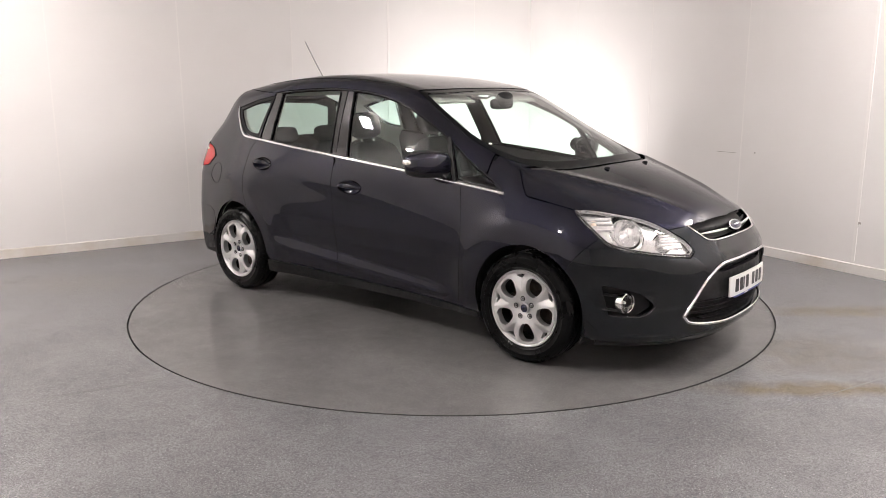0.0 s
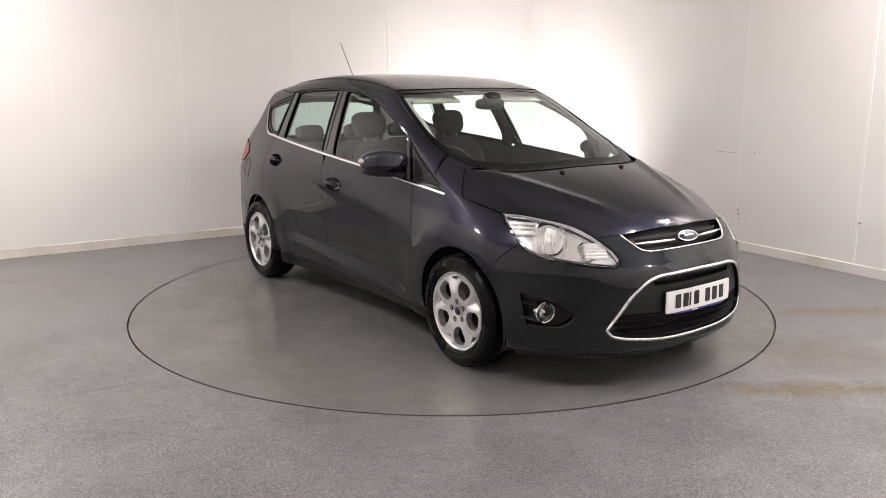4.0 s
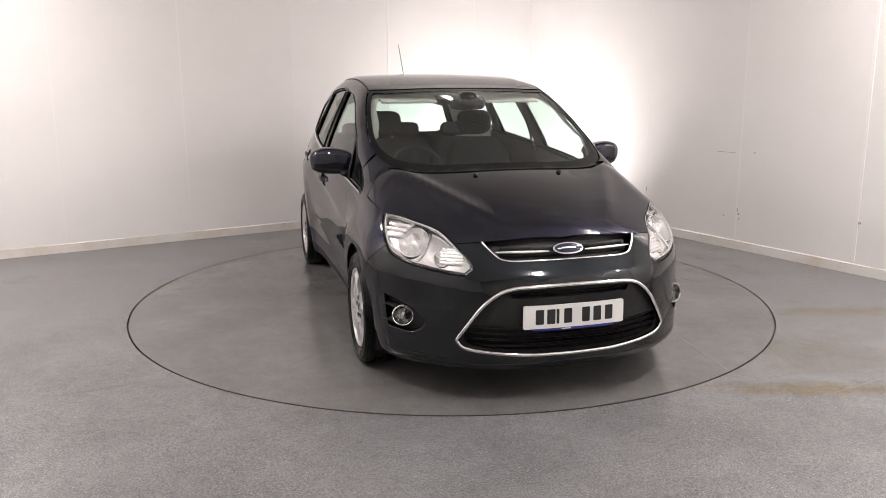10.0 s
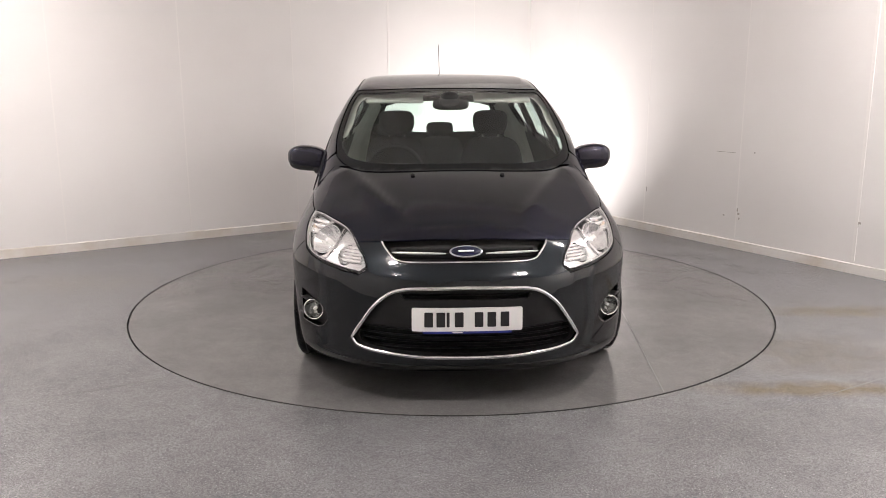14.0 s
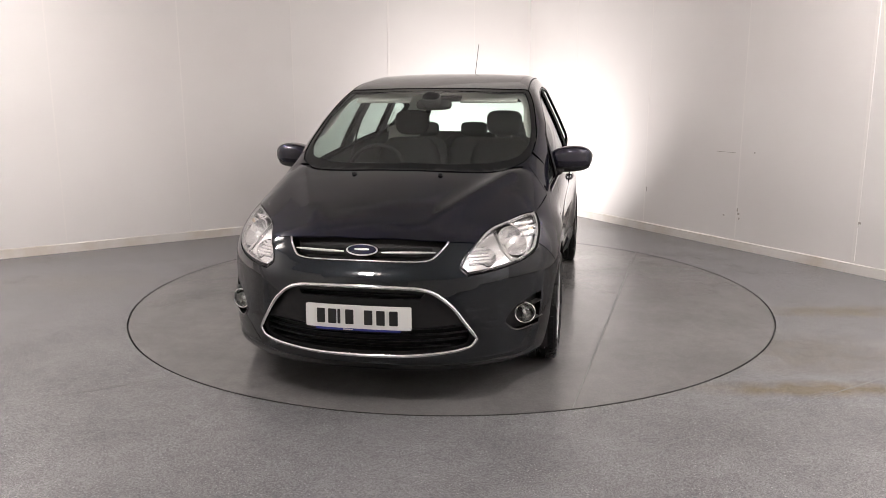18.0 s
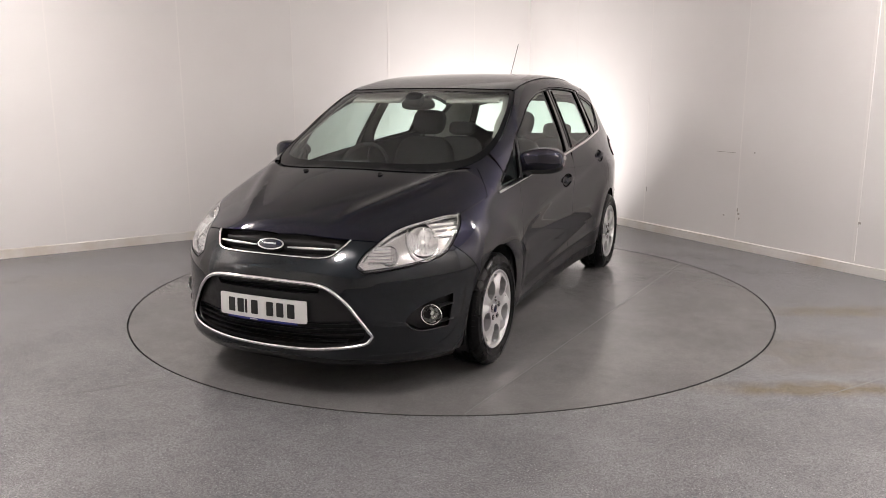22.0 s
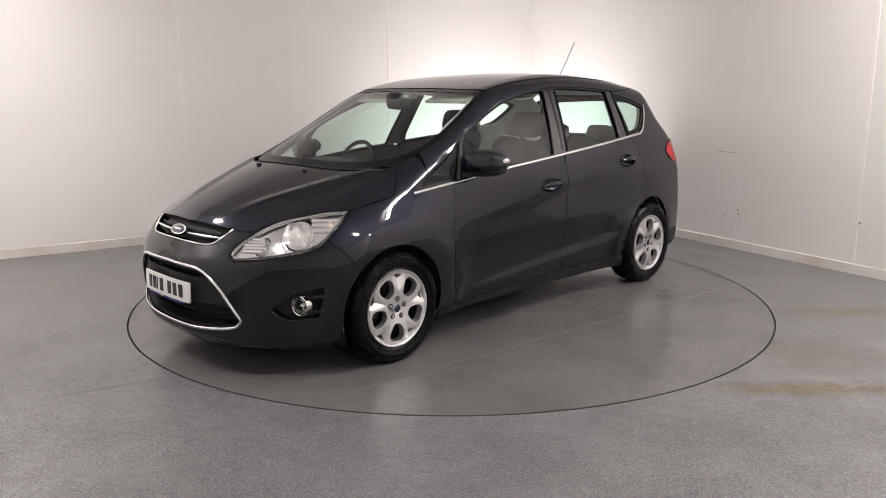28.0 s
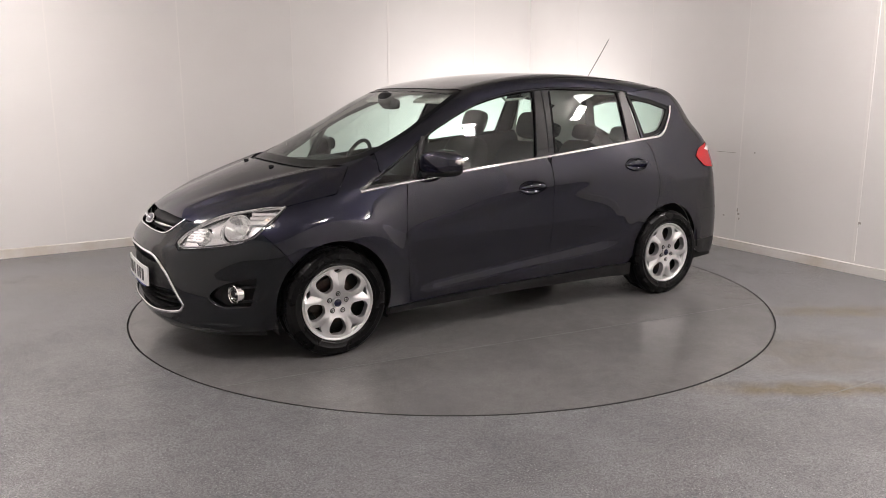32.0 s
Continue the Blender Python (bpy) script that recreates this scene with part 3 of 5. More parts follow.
def sweep(name, pts, wide, high, material, parent, closed=False, label="", up=None, seg=8, taper=False):
    """An oval bar along a line of points; up gives the direction of its height at each point."""
    pts = np.asarray(pts, float)
    n = len(pts)
    tan = np.roll(pts, -1, 0) - np.roll(pts, 1, 0)
    if not closed:
        tan[0], tan[-1] = pts[1] - pts[0], pts[-1] - pts[-2]
    tan /= np.maximum(np.linalg.norm(tan, axis=1, keepdims=True), 1e-9)
    ups = np.tile(np.array((0, 0, 1.0)), (n, 1)) if up is None else np.asarray(up, float)
    sid = np.cross(tan, ups)
    sid /= np.maximum(np.linalg.norm(sid, axis=1, keepdims=True), 1e-9)
    ups = np.cross(sid, tan)
    vs, fs = [], []
    for i in range(n):
        k = 1.0 if not taper else max(0.15, math.sin(math.pi * min(1, max(0, (i + 0.4) / (n - 0.2)))) ** 0.4)
        for j in range(seg):
            a = 2 * math.pi * j / seg
            vs.append(pts[i] + (sid[i] * math.cos(a) * wide + ups[i] * math.sin(a) * high) * k)
    for i in range(n if closed else n - 1):
        q = (i + 1) % n
        fs += [(i * seg + j, i * seg + (j + 1) % seg, q * seg + (j + 1) % seg, q * seg + j) for j in range(seg)]
    if not closed:
        fs += [tuple(range(seg)), tuple((n - 1) * seg + j for j in range(seg))]
    return to_part(name, vs, fs, material, parent, label, angle=60)


def pillow(name, centre, size, material, parent, power=0.4, shape=None, nu=28, nv=18, label="", turn=None):
    """A rounded cushion-like block; shape() may bend it (in half sizes)."""
    vs, fs = [], []
    sp = lambda v, e: math.copysign(abs(v) ** e, v)
    for i in range(nv + 1):
        b = math.pi * (i / nv - 0.5)
        for j in range(nu):
            a = 2 * math.pi * j / nu
            p = Vector((sp(math.cos(b), power) * sp(math.cos(a), power), sp(math.cos(b), power) * sp(math.sin(a), power), sp(math.sin(b), power)))
            p = Vector((p.x * size[0] / 2, p.y * size[1] / 2, p.z * size[2] / 2))
            if shape:
                p = shape(p)
            if turn:
                p = turn @ p
            vs.append(p + Vector(centre))
    for i in range(nv):
        fs += [(i * nu + j, i * nu + (j + 1) % nu, (i + 1) * nu + (j + 1) % nu, (i + 1) * nu + j) for j in range(nu)]
    return to_part(name, vs, fs, material, parent, label, angle=70)


def block(name, lo, hi, bevel, material, parent, label="", turn=None):
    bm = bmesh.new()
    bmesh.ops.create_cube(bm, size=1)
    c, s = (Vector(lo) + Vector(hi)) / 2, Vector(hi) - Vector(lo)
    for v in bm.verts:
        v.co = Vector((v.co.x * s.x, v.co.y * s.y, v.co.z * s.z))
    if bevel:
        bmesh.ops.bevel(bm, geom=bm.edges[:], offset=bevel, segments=2, affect="EDGES", profile=0.5)
    for v in bm.verts:
        v.co = (turn @ v.co if turn else v.co) + c
    ob = part(name, bm, material, parent, label)
    ob.data.polygons.foreach_set("use_smooth", [True] * len(ob.data.polygons))
    ob.data.set_sharp_from_angle(angle=radians(40))
    return ob


# ---- the wheels ----
def make_wheel():
    """One wheel at the origin, its outer face towards +y."""
    tyre_prof = [(0.212, -0.085), (0.232, -0.098), (0.262, -0.107), (0.288, -0.104), (0.302, -0.092), (0.3085, -0.078)]
    for y in (-0.05, 0.0, 0.05):
        tyre_prof += [(0.3115, y - 0.016), (0.3115, y - 0.006), (0.304, y - 0.004), (0.304, y + 0.004), (0.3115, y + 0.006), (0.3115, y + 0.016)]
    tyre_prof += [(0.3085, 0.078), (0.302, 0.092), (0.288, 0.104), (0.264, 0.107), (0.2625, 0.1085), (0.26, 0.1085), (0.2585, 0.107), (0.236, 0.101), (0.2335, 0.1025), (0.231, 0.1005), (0.222, 0.094), (0.212, 0.085)]
    barrel = lathe("wheel", [(0.05, -0.03), (0.2, -0.03), (0.2, -0.085), (0.212, -0.092), (0.212, -0.085), (0.196, -0.06), (0.19, 0.02), (0.2, 0.05), (0.206, 0.07)], 48, BARREL, None)
    tyre = lathe("tyre", tyre_prof, 96, RUBBER, barrel, "black road tyre with worn tread blocks", angle=32)
    # shoulder blocks of the tread
    vs, fs = [], []
    for k in range(64):
        a0, a1 = 2 * math.pi * (k + 0.12) / 64, 2 * math.pi * (k + 0.82) / 64
        for sg in (-1, 1):
            o = len(vs)
            for r, y in ((0.3075, 0.0765), (0.3125, 0.074), (0.3125, 0.066), (0.302, 0.0935), (0.3045, 0.0915)):
                for a in (a0, a1):
                    vs.append((r * math.cos(a), sg * y, r * math.sin(a)))
            fs += [(o + 4, o + 5, o + 3, o + 2), (o + 2, o + 3, o + 9, o + 8), (o + 8, o + 9, o + 7, o + 6), (o + 2, o + 8, o + 6, o), (o + 3, o + 9, o + 7, o + 1)]
    tagged(to_part("tread_ring", vs, fs, RUBBER, barrel, soft=False), kind="stuff")
    lathe("rim_lip", [(0.2, 0.05), (0.2025, 0.088), (0.207, 0.0945), (0.212, 0.0985), (0.2175, 0.0985), (0.2195, 0.094), (0.214, 0.085)], 80, ALLOY, barrel, "bright silver rim lip")
    # spider: a dished face with five large and five small windows
    holes = []
    for k in range(5):
        a = math.pi / 2 + math.pi / 5 + 2 * math.pi * k / 5
        big = [(0.086, -0.020, 0.012), (0.118, -0.044, 0.03), (0.160, -0.054, 0.028), (0.188, -0.034, 0.014), (0.188, 0.034, 0.014), (0.160, 0.054, 0.028), (0.118, 0.044, 0.03), (0.086, 0.020, 0.012)]
        ca, sa = math.cos(a), math.sin(a)
        holes.append(rounded([(p[0] * ca - p[1] * sa, p[0] * sa + p[1] * ca, p[2]) for p in big], step=0.012))
        a += math.pi / 5
        ca, sa = math.cos(a), math.sin(a)
        small = [(0.169, 0.0, 0.01), (0.188, 0.030, 0.005), (0.1945, 0.0, 0.03), (0.188, -0.030, 0.005)]
        holes.append(rounded([(p[0] * ca - p[1] * sa, p[0] * sa + p[1] * ca, p[2]) for p in small], step=0.01))
    outer = np.array([(0.2035 * math.cos(2 * math.pi * i / 90), 0.2035 * math.sin(2 * math.pi * i / 90)) for i in range(90)])

    def face_y(p):
        """The wheel face: raised arms along both sides of each window, dished facets between the arms of a fork."""
        r = np.hypot(p[:, 0], p[:, 1])
        th = np.arctan2(p[:, 1], p[:, 0]) - math.pi / 2
        off = np.abs(np.mod(th + math.pi / 5, 2 * math.pi / 5) - math.pi / 5) * r
        y = 0.080 + 0.014 * np.clip(r / 0.2, 0, 1) ** 1.5 + 0.012 * np.exp(-((r - 0.115) / 0.05) ** 2)
        fork = np.clip((r - 0.092) / 0.10, 0, 1)
        y -= 0.024 * fork * np.clip(1 - off / (0.004 + 0.046 * fork), 0, 1)
        y -= 0.012 * np.exp(-(r / 0.034) ** 4)
        return y

    flat_sheet("rim", outer, holes, face_y, 0.04, ALLOY, barrel, 0.006, "silver five-spoke alloy wheel face")
    for k in range(5):
        a = math.pi / 2 + 2 * math.pi * k / 5
        x, z = 0.054 * math.cos(a), 0.054 * math.sin(a)
        lathe("wheel_nut", [(0.0, 0.090), (0.006, 0.0905), (0.0088, 0.087), (0.0092, 0.065)], 12, CHROME, barrel, "chromed wheel nut", (x, 0, z))
        lathe("nut_recess", [(0.0095, 0.0905), (0.0135, 0.0915), (0.0155, 0.0885)], 16, GLOSS_BLACK, barrel, "", (x, 0, z))
    lathe("centre_cap", [(0.0, 0.092), (0.018, 0.0915), (0.0225, 0.089), (0.024, 0.07)], 28, BADGE_BLUE, barrel, "dark blue centre cap")
    lathe("cap_ring", [(0.0225, 0.089), (0.026, 0.0902), (0.0275, 0.078)], 28, ALLOY, barrel)
    lathe("brake_disc", [(0.06, 0.0), (0.06, 0.012), (0.138, 0.012), (0.138, -0.01), (0.06, -0.01)], 40, BRAKE, barrel, "rusty grey brake disc behind the spokes")
    block("brake_caliper", (0.08, -0.03, -0.06), (0.15, 0.028, 0.07), 0.01, BRAKE, barrel)
    return barrel


def flat_sheet(name, outline, holes, height, depth, material, parent, grid, label=""):
    """A plate in the x-z plane with holes, its front at y = height(points), with walls round every edge."""
    loops = [np.asarray(outline)] + list(holes)
    lo, hi = loops[0].min(0), loops[0].max(0)
    gx, gy = np.meshgrid(np.arange(lo[0], hi[0], grid), np.arange(lo[1], hi[1], grid))
    pts = np.stack([gx.ravel(), gy.ravel()], -1)
    keep = inside(loops[0], pts)
    for h in loops[1:]:
        keep &= ~inside(h, pts)
    pts = pts[keep]
    rim = np.concatenate(loops)
    pts = pts[np.array([np.min(np.sum((rim - p) ** 2, 1)) for p in pts]) > (grid * 0.4) ** 2]
    edges, k = [], 0
    for l in loops:
        edges += [(k + i, k + (i + 1) % len(l)) for i in range(len(l))]
        k += len(l)
    v2, _, faces, _, _, _ = delaunay_2d_cdt([Vector(p) for p in np.concatenate([rim, pts])], edges, [], 0, 1e-6)
    v2 = np.array([tuple(v) for v in v2])
    tri = np.array(faces)
    mid = v2[tri].mean(1)
    ok = inside(loops[0], mid)
    for h in loops[1:]:
        ok &= ~inside(h, mid)
    tri = tri[ok]
    y = height(v2)
    vs = [(v2[i, 0], y[i], v2[i, 1]) for i in range(len(v2))]
    fs = [tuple(int(i) for i in t) for t in tri]
    use = {(int(t[i]), int(t[(i + 1) % 3])) for t in tri for i in range(3)}
    for i, j in [e for e in use if (e[1], e[0]) not in use]:
        k = len(vs)
        vs += [(v2[i, 0], y[i], v2[i, 1]), (v2[j, 0], y[j], v2[j, 1]), (v2[j, 0] * 0.985, y[j] - depth, v2[j, 1] * 0.985), (v2[i, 0] * 0.985, y[i] - depth, v2[i, 1] * 0.985)]
        fs.append((k, k + 1, k + 2, k + 3))
    return to_part(name, vs, fs, material, parent, label, angle=24)


WHEEL_Y = {1: 0.795, -1: 0.805}
WHEEL_TURN = {(1, 1): -0.06, (1, -1): 0.16, (-1, 1): 0.66, (-1, -1): -0.28}
first = make_wheel()
first.parent = car
for axle, x in ((1, FRONT_AXLE), (-1, REAR_AXLE)):
    for sd in (1, -1):
        m = Matrix.Translation((x, sd * WHEEL_Y[axle], WHEEL_R)) @ Matrix.Rotation(0 if sd > 0 else math.pi, 4, "Z") @ Matrix.Rotation(WHEEL_TURN[axle, sd], 4, "Y")
        if first is not None and axle > 0 and sd > 0:
            first.matrix_basis = m
        else:
            copy_thing(first, m)
# ---- the car: outlines in side view (x, z) ----
def trace(pts, n=60):
    """A smooth open line through a few points."""
    p = np.array(pts, float)
    d = np.concatenate([[0], np.cumsum(np.linalg.norm(np.diff(p, axis=0), axis=1))])
    t = np.linspace(0, d[-1], n)
    return np.stack([smooth(d, p[:, k])(t) for k in range(p.shape[1])], -1)


def rim_arc(cx, cz, r, a0, a1, n=26):
    a = np.radians(np.linspace(a0, a1, n))
    return np.stack([cx + r * np.cos(a), cz + r * np.sin(a)], -1)


def chain(*runs):
    """A closed outline of several runs, end to end, without doubled points."""
    p = np.concatenate([np.atleast_2d(np.asarray(r, float)) for r in runs])
    keep = np.linalg.norm(p - np.roll(p, 1, 0), axis=1) > 2e-3
    p = p[keep]
    out = []
    for i in range(len(p)):
        q = p[(i + 1) % len(p)]
        k = max(1, int(np.linalg.norm(q - p[i]) / 0.025))
        out += [p[i] + (q - p[i]) * j / k for j in range(k)]
    return np.array(out)


BELT = trace([(1.13, 0.932), (0.80, 0.970), (0.39, 1.016), (-0.23, 1.071), (-0.94, 1.133), (-1.25, 1.160)])
RAIL = trace([(-1.10, 1.478), (-1.01, 1.490), (-0.70, 1.508), (-0.44, 1.514), (-0.26, 1.505), (-0.06, 1.486), (0.20, 1.432), (0.445, 1.341), (0.66, 1.232), (0.88, 1.085), (1.04, 0.998), (1.13, 0.936)], 80)
belt_z = lambda x: np.interp(x, BELT[::-1, 0], BELT[::-1, 1])
rail_z = lambda x: np.interp(x, RAIL[:, 0], RAIL[:, 1])
SPLIT = trace([(-0.306, 1.508), (-0.262, 1.26), (-0.228, 1.068), (-0.248, 0.844), (-0.252, 0.54), (-0.242, 0.262)], 40)
FRONT_CUT = trace([(0.832, 0.967), (0.857, 0.70), (0.85, 0.48), (0.827, 0.232)], 24)
REAR_CUT = trace([(-1.12, 1.148), (-1.178, 1.07), (-1.195, 0.93), (-1.203, 0.84), (-1.196, 0.75), (-1.162, 0.639)], 24)
ARCH_F, ARCH_R = (1.322, 0.322, 0.350), (-1.322, 0.325, 0.352)
sill_z = lambda x: 0.2515 - 0.027 * x

# windscreen and bonnet edges in top view (x, y)
SCREEN_SIDE = trace([(1.20, 0.612), (1.10, 0.672), (0.97, 0.705), (0.82, 0.712), (0.66, 0.695), (0.45, 0.658), (0.30, 0.612)], 40)
COWL = trace([(1.405, 0.0), (1.385, 0.22), (1.335, 0.42), (1.255, 0.565), (1.20, 0.612)], 30)
HEADER = trace([(0.30, 0.612), (0.345, 0.50), (0.372, 0.3), (0.384, 0.0)], 20)
DITCH = trace([(0.30, 0.612), (0.0, 0.60), (-0.6, 0.585), (-1.1, 0.555), (-1.52, 0.50)], 50)
BONNET_SIDE = trace([(1.135, 0.688), (1.19, 0.745), (1.245, 0.795), (1.275, 0.812), (1.33, 0.808), (1.45, 0.793), (1.553, 0.774)], 30)
LAMP_TOP = trace([(1.553, 0.774), (1.70, 0.676), (1.86, 0.566), (1.972, 0.522)], 24)
BONNET_LEAD = trace([(1.972, 0.522), (2.022, 0.398), (2.055, 0.25), (2.078, 0.0)], 24)
COWL_B = trace([(1.43, 0.0), (1.412, 0.22), (1.362, 0.42), (1.275, 0.585), (1.20, 0.65), (1.135, 0.688)], 30)


def both(half, flip=(1, -1)):
    """A half outline (from the middle, round +y, back to the middle) and its mirror image, closed."""
    half = np.asarray(half, float)
    return chain(half, (half * np.array(flip))[::-1])


top_of = lambda line, view: to_view(view, outline3("top", line))

# ---- roof, bonnet and glass seen from above ----
skin("bonnet", "top", both(np.concatenate([COWL_B, BONNET_SIDE, LAMP_TOP, BONNET_LEAD])), PAINT, car, grid=0.028, label="dark metallic bonnet with two soft creases")
roof_back = trace([(-1.52, 0.50), (-1.60, 0.36), (-1.66, 0.18), (-1.675, 0.0)], 20)
skin("roof", "top", both(np.concatenate([HEADER[::-1], DITCH[2:], roof_back])), PAINT, car, grid=0.04, label="dark metallic roof skin")
for sd in (1, -1):
    d3 = outline3("top", DITCH, -0.0015) * (1, sd, 1)
    sweep("roof_strip", d3, 0.007, 0.004, BLACK, car, label="black rubber strip in the roof channel")

glass_half = np.concatenate([COWL, SCREEN_SIDE, HEADER])
screen = skin("windscreen", "top", both(glass_half), CERAMIC, car, grid=0.03, level=-0.004, gap=0.003, label="black-bordered windscreen",
              holes=[both(np.concatenate([trace([(1.325, 0.0), (1.30, 0.25), (1.245, 0.42), (1.165, 0.545), (1.08, 0.622), (0.97, 0.665)], 30),
                                          trace([(0.92, 0.674), (0.80, 0.676), (0.66, 0.663), (0.46, 0.628), (0.372, 0.60)], 24),
                                          trace([(0.365, 0.585), (0.415, 0.45), (0.438, 0.2), (0.442, 0.0)], 20)]))])
skin("clear_glass", "top", both(glass_half), SCREEN, screen, grid=0.04, level=-0.0065, gap=0.006, lip=0.0, label="slightly green clear glass").visible_shadow = False
sh = both(np.concatenate([trace([(0.44, 0.0), (0.44, 0.07)], 4), trace([(0.50, 0.05), (0.53, 0.0)], 5)]))
skin("sensor_patch", "top", sh, CERAMIC, screen, grid=0.02, level=-0.012, gap=0.0, lip=0.0, label="black sensor patch behind the mirror")

# cowl grille between bonnet and glass, wipers and washer jets
skin("cowl", "top", both(np.concatenate([trace([(1.46, 0), (1.44, 0.22), (1.39, 0.42), (1.30, 0.58), (1.22, 0.655)], 20), trace([(1.10, 0.62), (1.25, 0.47), (1.33, 0.25), (1.36, 0.0)], 20)])), BLACK, car, level=-0.03, gap=0, lip=0, label="black plastic cowl under the windscreen")
for sd in (1, -1):
    line = trace([(1.416, 0.04 * sd), (1.40, 0.22 * sd), (1.35, 0.42 * sd), (1.31, 0.5 * sd)], 24)
    p = outline3("top", line, -0.012)
    w = sweep("wiper", p, 0.005, 0.005, BLACK, car, label="black wiper arm and blade")
    sweep("blade", outline3("top", line + (-0.010, 0.0), -0.012), 0.003, 0.004, RUBBER, w)
for sd in (1, -1):
    p = outline3("top", [(1.452, 0.246 * sd)])[0]
    pillow("washer_jet", p + (0, 0, 0.004), (0.034, 0.026, 0.018), BLACK, car, 0.8, nu=14, nv=8, label="small black washer jet")

# ---- the sides ----
LAMP_BACK = trace([(1.553, float(outline3("top", LAMP_TOP[:1])[0, 2])), (1.61, 0.825), (1.68, 0.775), (1.722, 0.742)], 14)
JOIN = trace([(1.722, 0.742), (1.645, 0.66), (1.574, 0.565)], 10)
fa0 = math.degrees(math.atan2(0.565 - ARCH_F[1], 1.574 - ARCH_F[0]))
fender = chain([(0.99, 1.045)], top_of(SCREEN_SIDE[SCREEN_SIDE[:, 0] > 1.0][::-1], "side"), top_of(BONNET_SIDE[1:], "side"), LAMP_BACK[1:], JOIN[1:],
               rim_arc(*ARCH_F, fa0, 196), [(0.83, 0.235)], FRONT_CUT[::-1][1:], [(0.84, 0.968)], BELT[(BELT[:, 0] > 0.86)][::-1], RAIL[RAIL[:, 0] > 1.0][::-1])
rail_low = RAIL[RAIL[:, 0] < 0.985]
rail_top = np.concatenate([top_of(SCREEN_SIDE[SCREEN_SIDE[:, 0] < 0.985], "side"), top_of(DITCH[1:], "side")])
TAIL_EDGE = np.array([(0.74, z) for z in np.linspace(1.38, 0.45, 30)])
tail_side = to_view("side", outline3("tail", TAIL_EDGE))
QUARTER = [(-1.076, 1.462, 0.02), (-1.12, 1.157, 0.02), (-1.24, 1.166, 0.05), (-1.335, 1.19, 0.08), (-1.45, 1.285, 0.06), (-1.505, 1.366, 0.02), (-1.30, 1.423, 0.02)]
quarter_hole = rounded(QUARTER)
ra1 = math.degrees(math.atan2(0.639 - ARCH_R[1], -1.162 - ARCH_R[0]))
tl_out = [(0.966, 1.0, 0.01), (0.90, 1.058, 0.03), (0.76, 1.098, 0.02), (0.60, 1.085, 0.02), (0.56, 0.93, 0.03), (0.78, 0.905, 0.03), (0.905, 0.925, 0.015)]
quarter = chain(rail_top[-1:], tail_side[1:], [(-1.80, 0.45)], rim_arc(*ARCH_R, 160, ra1), REAR_CUT[::-1][1:], [(-1.10, 1.152)], [(-1.085, 1.478)], rail_low[:1])
front_door = chain(FRONT_CUT, [(0.6, sill_z(0.6)), (0.2, sill_z(0.2)), (-0.242, sill_z(-0.242))], SPLIT[::-1][:24][SPLIT[::-1][:24, 1] < 1.064], BELT[(BELT[:, 0] < 0.83) & (BELT[:, 0] > -0.22)][::-1] - (0, 0.004))
rear_door = chain(SPLIT[SPLIT[:, 1] < 1.064], [(-0.6, sill_z(-0.6)), (-0.93, sill_z(-0.93))], rim_arc(*ARCH_R, 0.0, ra1, 14)[rim_arc(*ARCH_R, 0.0, ra1, 14)[:, 1] > 0.29], REAR_CUT[::-1][1:], BELT[(BELT[:, 0] < -0.24) & (BELT[:, 0] > -1.11)][::-1] - (0, 0.004))
sill = chain([(0.99, 0.226)], [(x, sill_z(x) - 0.004) for x in np.linspace(0.95, -0.97, 30)], [(-0.985, 0.182)], [(0.0, 0.182), (0.985, 0.182)])


def frame_line(a, b, n=12):
    return np.stack([np.linspace(a[0], b[0], n), np.linspace(a[1], b[1], n)], -1)


def window(x_top0, x_bot0, x_top1, x_bot1, r=0.02, drop=0.016, lift=0.012):
    """A side window between two slanted edges, the belt below and the rail above."""
    xs_t, xs_b = np.linspace(x_top0, x_top1, 16), np.linspace(x_bot1, x_bot0, 16)
    return rounded([(x, rail_z(x) - drop) for x in xs_t] + [(x, belt_z(x) + lift) for x in xs_b], r)


FRONT_GLASS = window(-0.222, -0.108, 0.655, 0.752, 0.012)
REAR_GLASS = window(-0.985, -0.952, -0.372, -0.285, 0.012)
LITE = rounded([(0.705, 1.205, 0.008), (0.80, 0.985, 0.015), (1.07, 0.958, 0.01)])

def handle_ring(hx, hz):
    """The oval outline of a door handle's recess."""
    return np.array([(hx + 0.108 * math.cos(t), hz - 0.002 + (0.044 + 0.006 * math.cos(t)) * math.sin(t)) for t in np.linspace(0, 2 * math.pi, 44, endpoint=False)])


